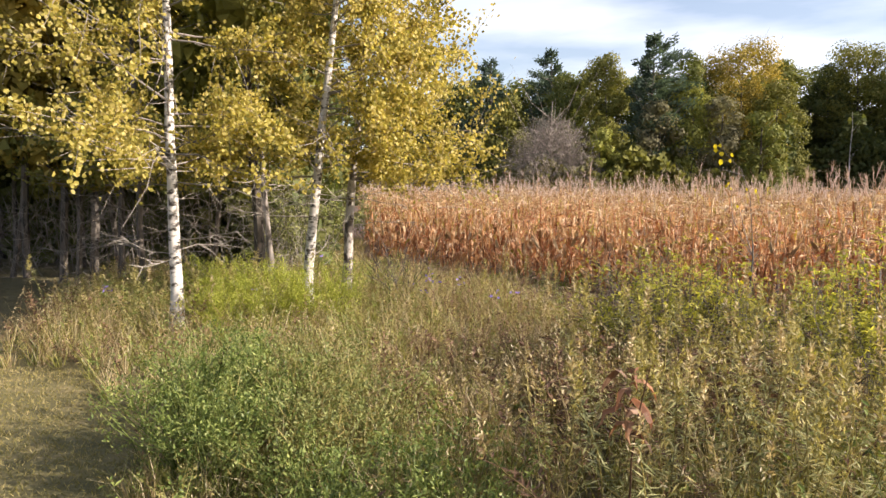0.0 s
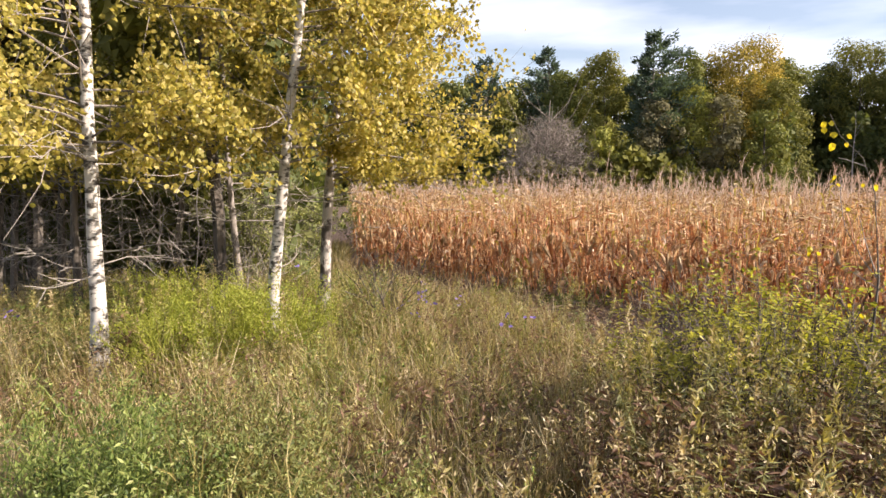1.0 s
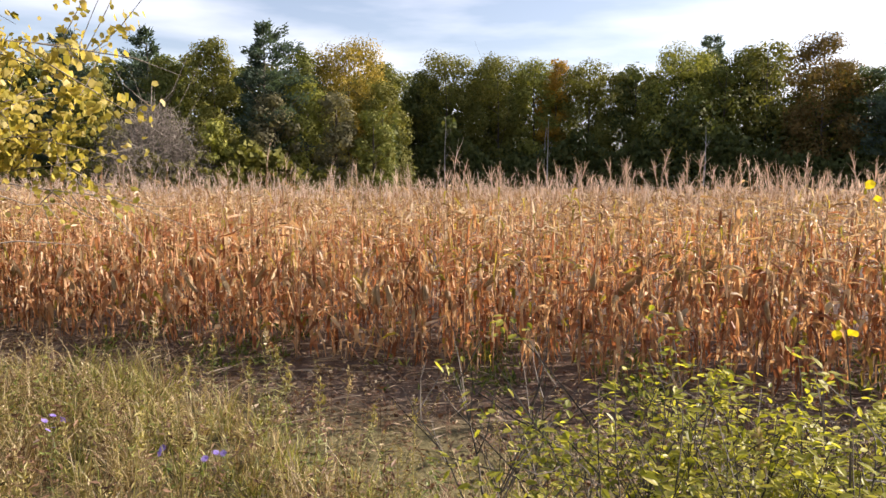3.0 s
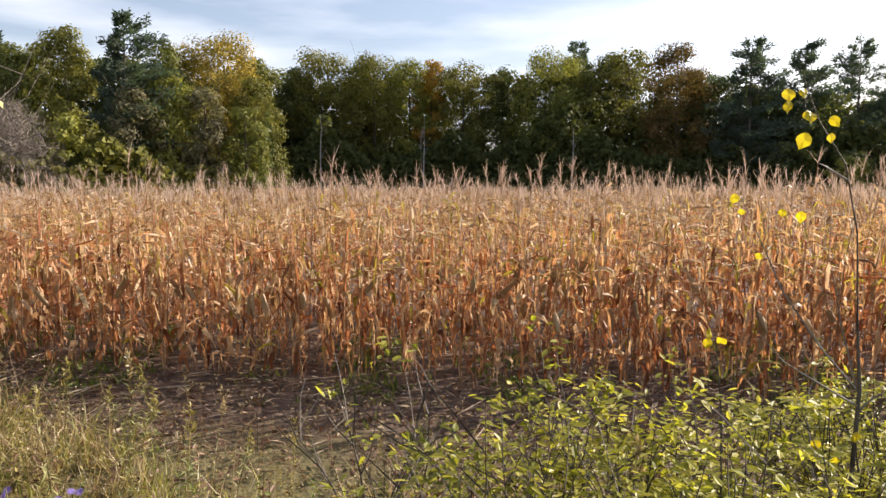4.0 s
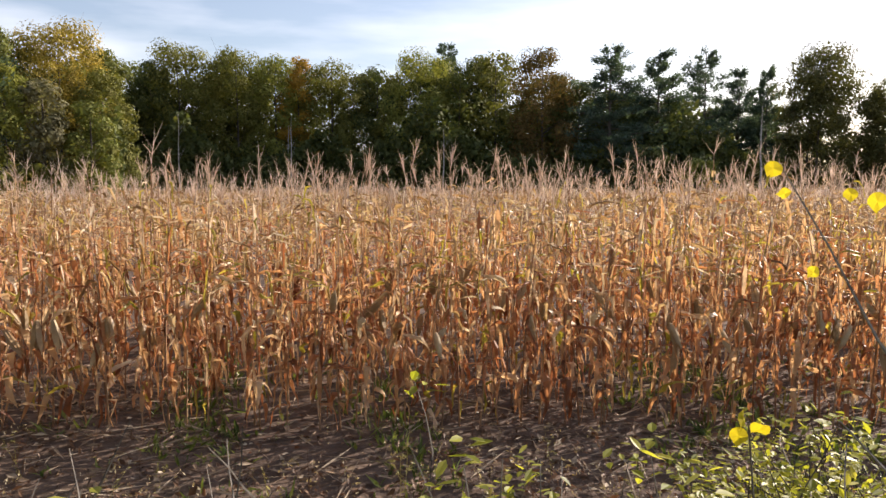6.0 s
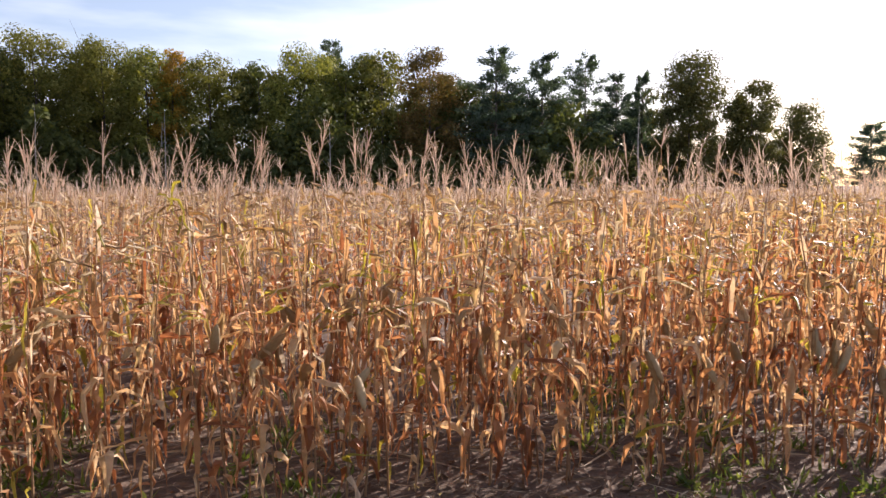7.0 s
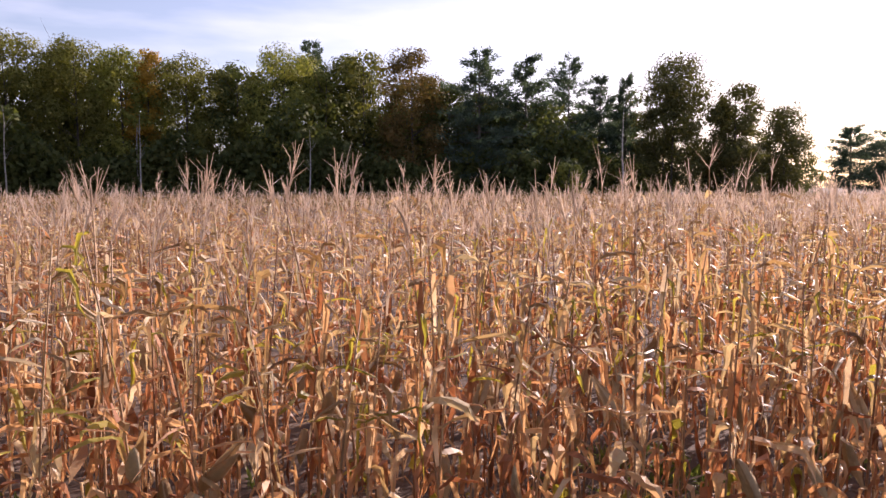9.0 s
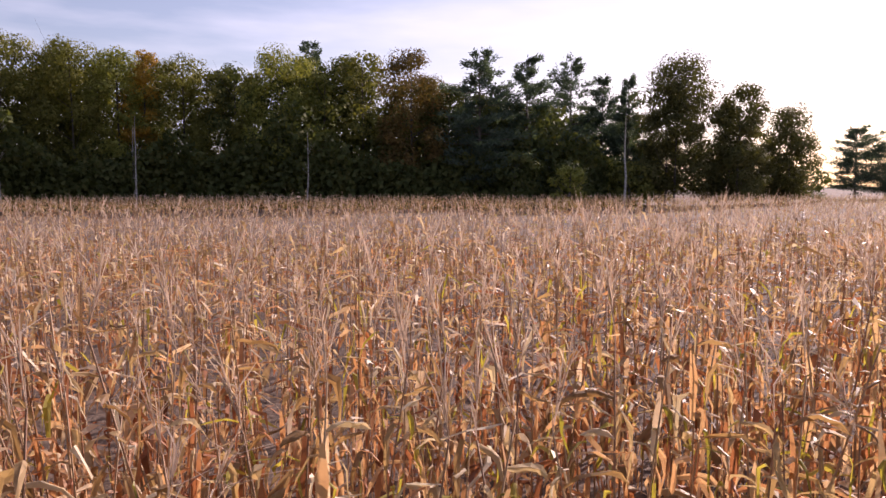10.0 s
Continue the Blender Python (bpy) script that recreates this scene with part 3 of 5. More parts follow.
def limbs(r, height, width, base, n=9, bend=0.3, rad=0.16, upto=0.92):
    g = Geo()
    zs = np.linspace(0, upto, 7)
    trunk = np.stack([np.cumsum(r.normal(0, 0.06, 7)) * (zs > 0), np.cumsum(r.normal(0, 0.06, 7)) * (zs > 0), zs * height], -1)
    g.add(*tube(trunk, rad * (1 - zs) ** 0.7 + 0.015, 6))
    for i in range(n):
        q = r.uniform(base + 0.05, 0.8)
        p = np.array([np.interp(q, zs, trunk[:, j]) for j in range(3)])
        az = r.uniform(0, 6.28)
        ln = width * r.uniform(0.28, 0.45)
        d = np.array([math.cos(az), math.sin(az), r.uniform(0.3, 0.9)])
        pts = [p, p + d * ln * 0.5, p + d * ln + np.array([0, 0, bend * ln])]
        g.add(*tube(pts, np.array([0.3, 0.18, 0.05]) * rad, 4))
    return g


def broad_tree(x, y, height, width, color, r, base=0.08, label="", size=0.26, dense=1.0, name="tree", cone=0.0):
    t = tagged(new(name), label, "tree", "trees along the far wood edge")
    t.matrix_basis = pose(x, y, 0, 0, 0, r.uniform(0, 360))
    part("trunk", limbs(r, height, width, base), M_DARK_BARK, t)
    n = int(dense * height * width * 64)
    part("crown", Geo().add(*lobed_crown(r, height, width, base, n, size, lobes=int(22 + height * width * 0.28), cone=cone)), M_TREE[color], t, kind="stuff")
    return t


def pine_tree(x, y, height, width, r, label):
    t = tagged(new("pine_tree"), label, "pine tree", "pines along the far wood edge")
    t.matrix_basis = pose(x, y, 0, 0, 0, r.uniform(0, 360))
    trunk, foliage = Geo(), Geo()
    trunk.add(*tube([(0, 0, 0), (0.1, 0, height * 0.5), (0, 0.05, height * 0.98)], [0.26, 0.18, 0.03], 6))
    z = height * 0.12
    lop = r.uniform(0, 6.28)
    while z < height * 0.97:
        q = z / height
        reach = width * 0.8 * (0.75 + 0.25 * min(1.0, q / 0.45)) * (1 - 0.86 * max(0.0, (q - 0.4) / 0.6) ** 1.35) * r.uniform(0.6, 1.15)
        for i in range(int(r.integers(4, 7))):
            az = r.uniform(0, 6.28)
            ln = max(0.7, reach * r.uniform(0.45, 1.2) * (1 + 0.3 * math.cos(az - lop)))
            up = 0.05 + 0.55 * max(0, q - 0.55) + r.normal(0, 0.07)
            h = np.array([math.cos(az), math.sin(az), 0])
            p0 = np.array([0, 0, z + r.normal(0, 0.2)])
            pts = [p0, p0 + h * ln * 0.55 + np.array([0, 0, up * ln * 0.35]), p0 + h * ln + np.array([0, 0, up * ln])]
            trunk.add(*tube(pts, [0.05, 0.035, 0.012], 3))
            n = int(min(16 + 34 * ln, 120))
            s = 1 - 0.72 * r.uniform(0, 1, n) ** 1.2
            side = r.normal(0, 0.16 * ln * 0.6 + 0.12, n)
            c = p0 + h * (s * ln)[:, None] + np.array([-h[1], h[0], 0]) * side[:, None] + np.array([0, 0, 1.0]) * (up * ln * s**1.5 + 0.15 + r.normal(0, 0.2, n))[:, None]
            along = unit(h + np.array([0, 0, 0.45]) + r.normal(0, 0.55, (n, 3)))
            foliage.add(*spread(LANCE_V, LANCE_F, frames(along, randdir(n, r), 0.16 * r.uniform(0.7, 1.3, n), 0.5 * r.uniform(0.6, 1.2, n)), c))
        z += height * r.uniform(0.024, 0.044)
    part("trunk", trunk, M_DARK_BARK, t)
    part("crown", foliage, M_TREE["p"], t, kind="stuff")
    return t


def bare_tree(x, y, height, width, r, label):
    t = tagged(new("bare_tree"), label, "tree", "trees along the far wood edge")
    t.matrix_basis = pose(x, y, 0)
    g = limbs(r, height, width, 0.0, 34, 0.5, 0.14)
    n = 11000
    u = randdir(n, r)
    u[:, 2] = np.abs(u[:, 2]) * 1.45 - 0.9
    p = u * np.array([width * 0.5, width * 0.5, height * 0.52]) * r.uniform(0.3, 1.0, n)[:, None] + np.array([0, 0, height * 0.5])
    along = unit(u * 0.7 + np.array([0, 0, 0.3]) + r.normal(0, 0.7, (n, 3)))
    tw = Geo().add(*spread(LANCE_V, LANCE_F, frames(along, randdir(n, r), 0.036, r.uniform(0.4, 1.0, n)), p))
    part("trunk", g, M_FAR_TWIG, t)
    part("twig_crown", tw, M_FAR_TWIG, t, kind="stuff")
    return t


LABELS = {
    "green": "green leafy tree at the edge of the far wood", "dark": "far wood tree, its shade put into dark green leaves",
    "olive": "olive-green broadleaf tree of the far wood", "yelgreen": "yellow-green leafy tree at the far wood edge",
    "gold": "large golden-olive autumn tree above the wood", "orange": "orange autumn tree among green ones",
    "red": "rusty red-topped autumn maple in the wood", "grey": "thin greyish tree losing its leaves", "oak": "open-crowned backlit oak at the field corner",
}
WOOD_LEFT = [
    ("pine", -6.5, 94.2, 19.7, 5.0, "p"), ("broad", -4.1, 90.4, 16.4, 6.5, "green"), ("bare", -4.6, 78.5, 12.2, 12.0, "grey"),
    ("broad", 0.7, 88.7, 18.3, 7.2, "olive"), ("pine", 6.0, 85.6, 19.5, 6.2, "p"), ("broad", 6.7, 82.6, 11.7, 6.2, "grey"),
    ("broad", 10.6, 98.4, 19.6, 7.0, "green"), ("broad", 17.2, 101.6, 21.4, 12.0, "gold"), ("broad", 10.1, 84.4, 13.7, 6.2, "yelgreen"),
    ("broad", 13.2, 83.0, 12.2, 5.6, "grey"), ("broad", 16.9, 82.4, 10.3, 5.6, "green"), ("broad", 23.0, 104.6, 19.3, 7.5, "green"), ("broad", 21.0, 96.0, 15.5, 8.0, "olive"),
    ("broad", 0.6, 80.0, 8.6, 4.6, "yelgreen"), ("broad", -10.5, 84.0, 13.0, 7.0, "olive"), ("pine", -14.0, 92.0, 18.0, 6.0, "p"),
]
WOOD_MIDDLE = [
    ("broad", 29.5, 109.3, 19.1, 7.0, "dark"), ("broad", 32.7, 107.3, 21.6, 10.6, "olive"), ("broad", 39.2, 104.1, 21.1, 9.6, "olive"),
    ("broad", 44.1, 102.2, 20.5, 8.0, "yelgreen"), ("broad", 47.0, 101.5, 20.3, 5.8, "orange"), ("broad", 51.0, 98.9, 19.8, 9.8, "olive"),
    ("broad", 55.0, 100.0, 18.8, 8.0, "olive"), ("broad", 58.9, 101.4, 19.9, 5.4, "dark"), ("broad", 60.0, 98.3, 18.5, 6.0, "dark"), ("broad", 58.8, 88.3, 20.5, 10.0, "yelgreen"),
    ("pine", 69.7, 96.5, 23.8, 6.4, "p"), ("broad", 70.4, 88.3, 19.7, 12.0, "dark"), ("broad", 69.4, 75.8, 20.1, 9.0, "red"),
]
WOOD_RIGHT = [
    ("broad", 74.0, 74.0, 16.1, 7.0, "dark"), ("pine", 73.8, 68.3, 19.3, 8.0, "p"), ("pine", 82.2, 67.5, 19.2, 7.6, "p"),
    ("pine", 96.6, 70.1, 21.5, 8.6, "p"), ("pine", 99.0, 66.2, 18.7, 6.4, "p"), ("pine", 99.1, 62.1, 18.1, 4.9, "p"),
    ("oak", 98.4, 54.6, 20.5, 10.4, "oak"), ("oak", 103.4, 48.1, 16.6, 7.8, "oak"), ("oak", 120.7, 47.1, 15.0, 8.6, "oak"),
    ("pine", 174.7, 50.9, 14.6, 11.0, "p"), ("pine", 176.0, 40.7, 15.5, 12.0, "p"), ("pine", 178.0, 46.0, 12.0, 12.0, "p"),
]


def build_wood():
    r = np.random.default_rng(5)
    for kind, x, y, h, w, c in WOOD_LEFT + WOOD_MIDDLE + WOOD_RIGHT:
        if kind == "pine":
            pine_tree(x, y, h, w, r, "tall blue-green white pine above the far wood")
        elif kind == "bare":
            bare_tree(x, y, h, w, r, "round bare grey-twigged tree before the wood")
        elif kind == "oak":
            broad_tree(x, y, h, w * 1.3, c, r, 0.03, LABELS[c], 0.26, 1.15, "oak_tree", 0.12)
        else:
            broad_tree(x, y, h, w * 1.25, c, r, 0.05, LABELS[c], cone=0.1 if c == "gold" else 0.35 if x < 25 else 0.08)
    # closed undergrowth and more trees behind the first ranks
    tx, ty = np.array(TREELINE).T
    n = 56000
    x = r.uniform(-38, 93, n)
    back = r.exponential(4.0, n) + 4.0
    tall = (4.0 + 9.0 * np.clip(wave(x, back * 0.3, 0.55, 9), 0, 1) ** 1.5) * np.where(x < 21, 0.6, 1.0)
    y = np.interp(x, tx, ty) + back + np.where(x > 60, 3.0, 0)
    p = np.stack([x, y, r.uniform(0, 1, n) ** 1.1 * tall], -1)
    rot = frames(randdir(n, r), unit(randdir(n, r) + np.array([0, -0.5, 0.4])), 0.62, 0.62)
    # sunlit left side olive, backlit rest dark: light and shade by colour
    for side, tone, words in ((x < 21, "olive", "olive undergrowth below the tall trees"), (x >= 21, "dark", "dense undergrowth of the far wood, coloured dark for shade")):
        tagged(part("undergrowth", Geo().add(*spread(TRI_V, TRI_F, rot[side], p[side])), M_TREE[tone]), words, "undergrowth", kind="stuff")
    for i in range(62):
        x = -38 + i * 2.15 + r.uniform(-1.2, 1.2)
        y = float(np.interp(x, tx, ty)) + (r.uniform(15, 27) if x > 23 else r.uniform(25, 33))
        if x > 92:
            continue
        h = r.uniform(16.0, 19.0) if x < 23 else r.uniform(17.0, 21.0) if x < 70 else r.uniform(12.0, 15.0)
        h = 15.0 if 24 < x < 29 else h
        broad_tree(x, y, h, r.uniform(8, 11), ("dark", "olive", "dark", "green")[i % 4], r, 0.05, LABELS[("dark", "olive", "dark", "green")[i % 4]], 0.42, 0.3)
    # lower trees that close the wood between and behind the pines and oaks
    for x, y, h, w, c in ((77, 80, 15, 9, "dark"), (80, 86, 16, 10, "dark"), (79, 73, 13, 9, "dark"), (85, 76, 13.5, 10, "dark"), (91, 74, 13, 10, "dark"), (97, 76, 13, 10, "dark"), (104, 72, 12.5, 10, "dark"), (106, 66, 12, 9, "dark"),
                          (90, 66, 9, 8, "olive"), (103, 59, 9.5, 8, "olive"), (106, 53, 9, 8, "oak"), (110, 50, 8, 7, "oak"), (116, 51, 9, 8, "oak"), (124, 50, 8, 8, "oak"), (132, 48, 6, 9, "dark"),
                          (99.6, 56.5, 14.5, 10, "oak"), (105, 50, 12, 8.5, "oak"), (122, 48.6, 11, 9, "oak"), (74.9, 56, 5.2, 5, "yelgreen"),
                          (75, 64, 7, 7, "dark"), (84, 62, 6, 8, "dark"), (92, 58, 6, 8, "olive")):
        broad_tree(x, y, h * (1.18 if h > 11 else 1.0), w, c, r, 0.03, LABELS[c], 0.34, 0.8)
    # pale trunks before the dark of the wood
    for x, y, h, thick in ((29.2, 96.9, 11.0, 0.12), (40.9, 90.5, 10.5, 0.12), (86.8, 55.7, 12.0, 0.2), (55.9, 79.4, 9.0, 0.12), (43.6, 97.3, 10.0, 0.12)):
        t = tagged(new("birch_trunk"), "slender pale birch trunk against the dark wood", "birch tree", "pale birches of the far wood")
        t.matrix_basis = pose(x, y, 0)
        line = np.stack([np.cumsum(r.normal(0, 0.07, 7)), np.cumsum(r.normal(0, 0.07, 7)), np.linspace(0, h, 7)], -1)
        part("trunk", Geo().add(*tube(line, np.linspace(thick, 0.02, 7), 5)), M_ASPEN_BARK, t)
        for k in range(6):
            q = r.uniform(0.45, 0.8)
            at = np.array([np.interp(q, np.linspace(0, 1, 7), line[:, j]) for j in range(3)])
            az = r.uniform(0, 6.28)
            part("branch", Geo().add(*tube(branch_path(r, at, unit(np.array([math.cos(az), math.sin(az), 1.5])), r.uniform(0.8, 1.8), 0.08, 4), [0.022, 0.018, 0.014, 0.01, 0.005], 4)), M_ASPEN_BARK, t)


def branch_path(r, p, d, ln, droop, k=5):
    pts = [np.array(p, float)]
    d = np.array(d, float)
    for i in range(k):
        d = unit(d + r.normal(0, 0.13, 3) + np.array([0, 0, droop]))
        pts.append(pts[-1] + d * ln / k)
    return np.array(pts)


build_wood()


# ---- aspens by the meadow ----
def aspen(foot, tilt, height, rad, r, label, low=2.2, n_branch=46, reach=2.6, leaves=260, side=None, dead=9, leaf=0.05, bark=None, open_side=None, foliage=None, west=None):
    t = tagged(new("aspen_tree"), label, "aspen tree", "aspens at the meadow edge")
    t.matrix_basis = pose(foot[0], foot[1], 0)
    zs = np.linspace(0, 1, 14)
    wob = np.cumsum(r.normal(0, 0.018, (14, 2)), 0) * (zs[:, None] > 0)
    line = np.stack([tilt[0] * zs * height + wob[:, 0], tilt[1] * zs * height + wob[:, 1], zs * height], -1)
    g = Geo().add(*tube(line, rad * (1 - zs * 0.93) * (1 + 0.35 * np.exp(-zs * 40)), 10))
    part("trunk", g, bark or M_ASPEN_BARK, t, smooth=True)
    trunk = [o for o in t.children][0]
    tips = []
    for i in range(n_branch + dead):
        is_dead = i >= n_branch
        z = r.uniform(low * 0.45, low + 0.5) if is_dead else low + (height - low - 0.3) * r.uniform(0, 1) ** 1.5
        p = np.array([np.interp(z, line[:, 2], line[:, j]) for j in range(3)])
        az = i * 2.4 + r.uniform(-0.5, 0.5)
        q = (z - low) / (height - low)
        ln = reach * r.uniform(0.5, 1.05) * ((1 - 0.72 * max(q, 0)) if not is_dead else 0.55)
        if side is not None and not is_dead and i % 3 == 0:
            az, ln = side + r.normal(0, 0.5), min(ln * 1.15, 2.6)
        d = np.array([math.cos(az), math.sin(az), r.uniform(-0.08, 0.4) if not is_dead else r.uniform(-0.15, 0.25)])
        b = branch_path(r, p, d, ln, 0.0 if q < 0.3 else 0.06)
        twigs = Geo().add(*tube(b, np.linspace(0.015 if not is_dead else 0.009, 0.002, 6), 4))
        for k in range(10 if not is_dead else 6):
            u = r.uniform(0.2, 1.0)
            at = np.array([np.interp(u, np.linspace(0, 1, 6), b[:, j]) for j in range(3)])
            dd = unit(unit(b[-1] - b[0]) + r.normal(0, 0.75, 3))
            c = branch_path(r, at, dd, ln * r.uniform(0.15, 0.42), -0.02, 3)
            twigs.add(*tube(c, np.linspace(0.006, 0.002, 4), 3))
            if not is_dead:
                tips.append(c)
        part("branch", twigs, M_PALE_TWIG if is_dead else M_GREY_TWIG, trunk)
    mean = leaves * n_branch / len(tips)
    pos = []
    for c in tips:
        per = max(3, int(mean * 2 * r.uniform(0, 1) ** 1.1))
        u = r.uniform(0.0, 1.15, per)
        pos.append(np.stack([np.interp(u, np.linspace(0, 1, 4), c[:, j]) for j in range(3)], -1) + r.normal(0, 0.065, (per, 3)))
    pos = np.concatenate(pos)
    pos = pos[(pos[:, 0] + foot[0] < 2.0 + 0.4 * np.clip(pos[:, 2] - 3.6, 0, 3.0) + r.normal(0, 0.15, len(pos))) & (pos[:, 2] > 2.2 + r.normal(0, 0.15, len(pos)))]
    if west is not None:
        pos = pos[pos[:, 0] > west + 0.5 * r.normal(size=len(pos))]
    off = pos[:, :2] - np.stack([np.interp(pos[:, 2], line[:, 2], line[:, j]) for j in range(2)], -1)
    far = np.hypot(off[:, 0], off[:, 1])
    keep = far > 0.3 * r.uniform(0.4, 1.4, len(pos))
    if open_side is not None:
        # few leaves on the side that faces the open meadow
        turn = np.abs((np.arctan2(off[:, 1], off[:, 0]) - open_side + math.pi) % (2 * math.pi) - math.pi)
        keep &= (turn * far > 0.3 * r.uniform(0.5, 1.5, len(pos))) | (r.uniform(size=len(pos)) < 0.07) | (turn > 1.5)
    pos = pos[keep]
    n = len(pos)
    along = unit(np.array([0, 0, -0.9]) + r.normal(0, 0.75, (n, 3)))
    rot = frames(along, randdir(n, r), leaf * r.uniform(0.8, 1.3, n), leaf * r.uniform(0.85, 1.3, n))
    part("crown", Geo().add(*spread(CLUMP_V, CLUMP_F, rot, pos)), foliage or M_ASPEN_LEAF, t, "trembling yellow-green leaves", kind="stuff")
    return t


def build_aspens():
    r = np.random.default_rng(11)
    aspen((-2.0, 9.2), (-0.02, 0.012), 9.5, 0.095, r, "white-barked aspen with yellowing leaves and dead lower twigs", 2.35, 58, 2.7, 540, open_side=-0.9, west=-1.5)
    aspen((-1.0, 11.3), (0.105, 0.01), 10.0, 0.09, r, "slender leaning aspen with dark-scarred white bark", 2.35, 56, 2.9, 740, side=-0.6, open_side=-1.12)
    aspen((-1.05, 13.0), (0.095, -0.02), 9.5, 0.095, r, "white aspen with a blackened foot in tall grass", 2.3, 66, 3.1, 500, side=-0.35, bark=M_SCARRED_BARK)
    # darker bark and olive leaves imitate the shade these aspens stand in
    for x, y, h in ((-4.6, 11.8, 9.0), (-3.4, 14.6, 10.0), (-6.2, 13.2, 9.0)):
        aspen((x, y), (r.normal(0, 0.03), r.normal(0, 0.03)), h, 0.07, r, "thin aspen standing in the edge of the wood", 2.2, 40, 2.6, 190, dead=14, leaf=0.07, bark=M_DARK_BARK if x < -4 else M_GREY_TWIG, foliage=M_TREE["olive"])


build_aspens()


# ---- the wood behind the aspens ----
def build_left_wood():
    r = np.random.default_rng(12)
    done = 0
    while done < 46:
        x, y = r.uniform(-20, -2.5), r.uniform(12.5, 34)
        if left_of_field(x, y) > -1.2 or x + 0.55 * y > 5.2:
            continue
        done += 1
        h, w = r.uniform(8, 12.5), r.uniform(3.4, 5.2)
        t = tagged(new("wood_tree"), "thin grey-trunked tree with olive-yellow autumn leaves", "tree", "young trees of the near wood")
        t.matrix_basis = pose(x, y, 0, r.normal(0, 3), r.normal(0, 3), r.uniform(0, 360))
        light = r.uniform() < 0.14 and y > 19
        part("trunk", limbs(r, h, w, 0.15, 16, 0.2, r.uniform(0.05, 0.1)), M_ASPEN_BARK if light else M_DARK_BARK, t)
        # the dark crowns among them put shade behind the aspens into colour
        part("crown", Geo().add(*lobed_crown(r, h, w, 0.2, 2900, 0.23, lobes=34)), M_TREE[("olive", "gold", "dark", "olive")[int(r.integers(0, 4))]], t, kind="stuff")
    # tangled bare brush under the trees
    n = 9000
    x, y = r.uniform(-16, -1, n), r.uniform(12, 30, n)
    ok = (left_of_field(x, y) < -0.5) & (x + 0.55 * y < 5.6)
    x, y = x[ok], y[ok]
    n = len(x)
    p = np.stack([x, y, r.uniform(0, 1.7, n)], -1)
    along = unit(np.array([0, 0, 0.7]) + r.normal(0, 0.8, (n, 3)))
    tagged(part("brushwood", Geo().add(*spread(LANCE_V, LANCE_F, frames(along, randdir(n, r), 0.012, r.uniform(0.4, 1.5, n)), p)), M_GREY_TWIG), "tangle of bare grey brushwood under the trees", "brushwood", kind="stuff")
    # closed foliage deeper in; its dark colour stands in for the wood's shade
    n = 26000
    u = r.uniform(0, 1, n)
    x = -4.5 - 17 * u + r.normal(0, 1.3, n)
    y = 23.5 + 3.0 * u + r.uniform(0, 6, n)
    z = r.uniform(0, 1, n) * 9.5
    k = left_of_field(x, y) < -1.0
    n = 9000
    u = r.uniform(0, 1, n)
    x = np.concatenate([x[k], -4.6 - 11 * u + r.normal(0, 0.8, n)])
    y = np.concatenate([y[k], 15.5 + 2.5 * u + r.uniform(0, 6, n)])
    z = np.concatenate([z[k], r.uniform(0, 1, n) ** 1.3 * 2.6])
    k = left_of_field(x, y) < -1.0
    x, y, z = x[k], y[k], z[k]
    rot = frames(randdir(len(x), r), randdir(len(x), r), 0.42, 0.42)
    tagged(part("thicket", Geo().add(*spread(SMALL_V, SMALL_F, rot, np.stack([x, y, z], -1))), M_TREE["dark"]), "closed thicket inside the near wood, coloured dark for shade", "thicket", kind="stuff")


build_left_wood()


# ---- meadow ----
BLADE_V = [(-0.5, 0, 0), (0.5, 0, 0), (-0.4, 0.6, 0.12), (0.4, 0.6, 0.12), (0, 0.92, 0.5)]
BLADE_F = [(0, 1, 2), (1, 3, 2), (2, 3, 4)]


def blades(n, box, keep, lo, hi, width, r, lean=0.28, tuft=1):
    """Grass blades; tuft: how many rise from one foot."""
    k = n // tuft
    x, y = r.uniform(box[0], box[2], k), r.uniform(box[1], box[3], k)
    ok = keep(x, y, r.uniform(size=k))
    x, y = x[ok], y[ok]
    size = r.uniform(0.55, 1.25, len(x))
    x, y, size = np.repeat(x, tuft), np.repeat(y, tuft), np.repeat(size, tuft)
    n = len(x)
    gap = r.normal(0, 0.035 if tuft > 1 else 0.0, (n, 2))
    x, y = x + gap[:, 0], y + gap[:, 1]
    p = np.stack([x, y, ground_z(x, y)], -1)
    h = r.uniform(lo, hi, n) * (0.75 + 0.5 * wave(x, y, 0.9, 31)) * size
    out = np.concatenate([gap * 6, np.zeros((n, 1))], 1)
    along = unit(np.array([0, 0, 1.0]) + out + r.normal(0, lean, (n, 3)) * np.array([1, 1, 0]))
    return spread(BLADE_V, BLADE_F, frames(along, randdir(n, r) * np.array([1, 1, 0.2]), width * r.uniform(0.6, 1.4, n), h, h), p)


def meadow_border(x, y):
    """How far towards the maize the grass reaches: less where the bushes begin."""
    return np.interp(edge_s(x, y), [-7.0, -3.8, -1.5, 3.0], [12.8, 11.4, 10.9, 10.8]) + 1.0 * (wave(x, y, 1.1, 40) - 0.5)


def in_meadow(x, y):
    open_land = (edge_m(x, y) < meadow_border(x, y)) & ~on_lawn(x, y) & (x + 0.55 * y > 0.5)
    margin = (left_of_field(x, y) < -0.2) & (left_of_field(x, y) > -3.2) & (y > 15) & (y < 26)
    return open_land | margin


def in_withered(x, y):
    return ((x - 4.6) / 1.2) ** 2 + ((y - 7.1) / 0.95) ** 2 < 1.0 + 0.5 * (wave(x, y, 2.0, 92) - 0.5)


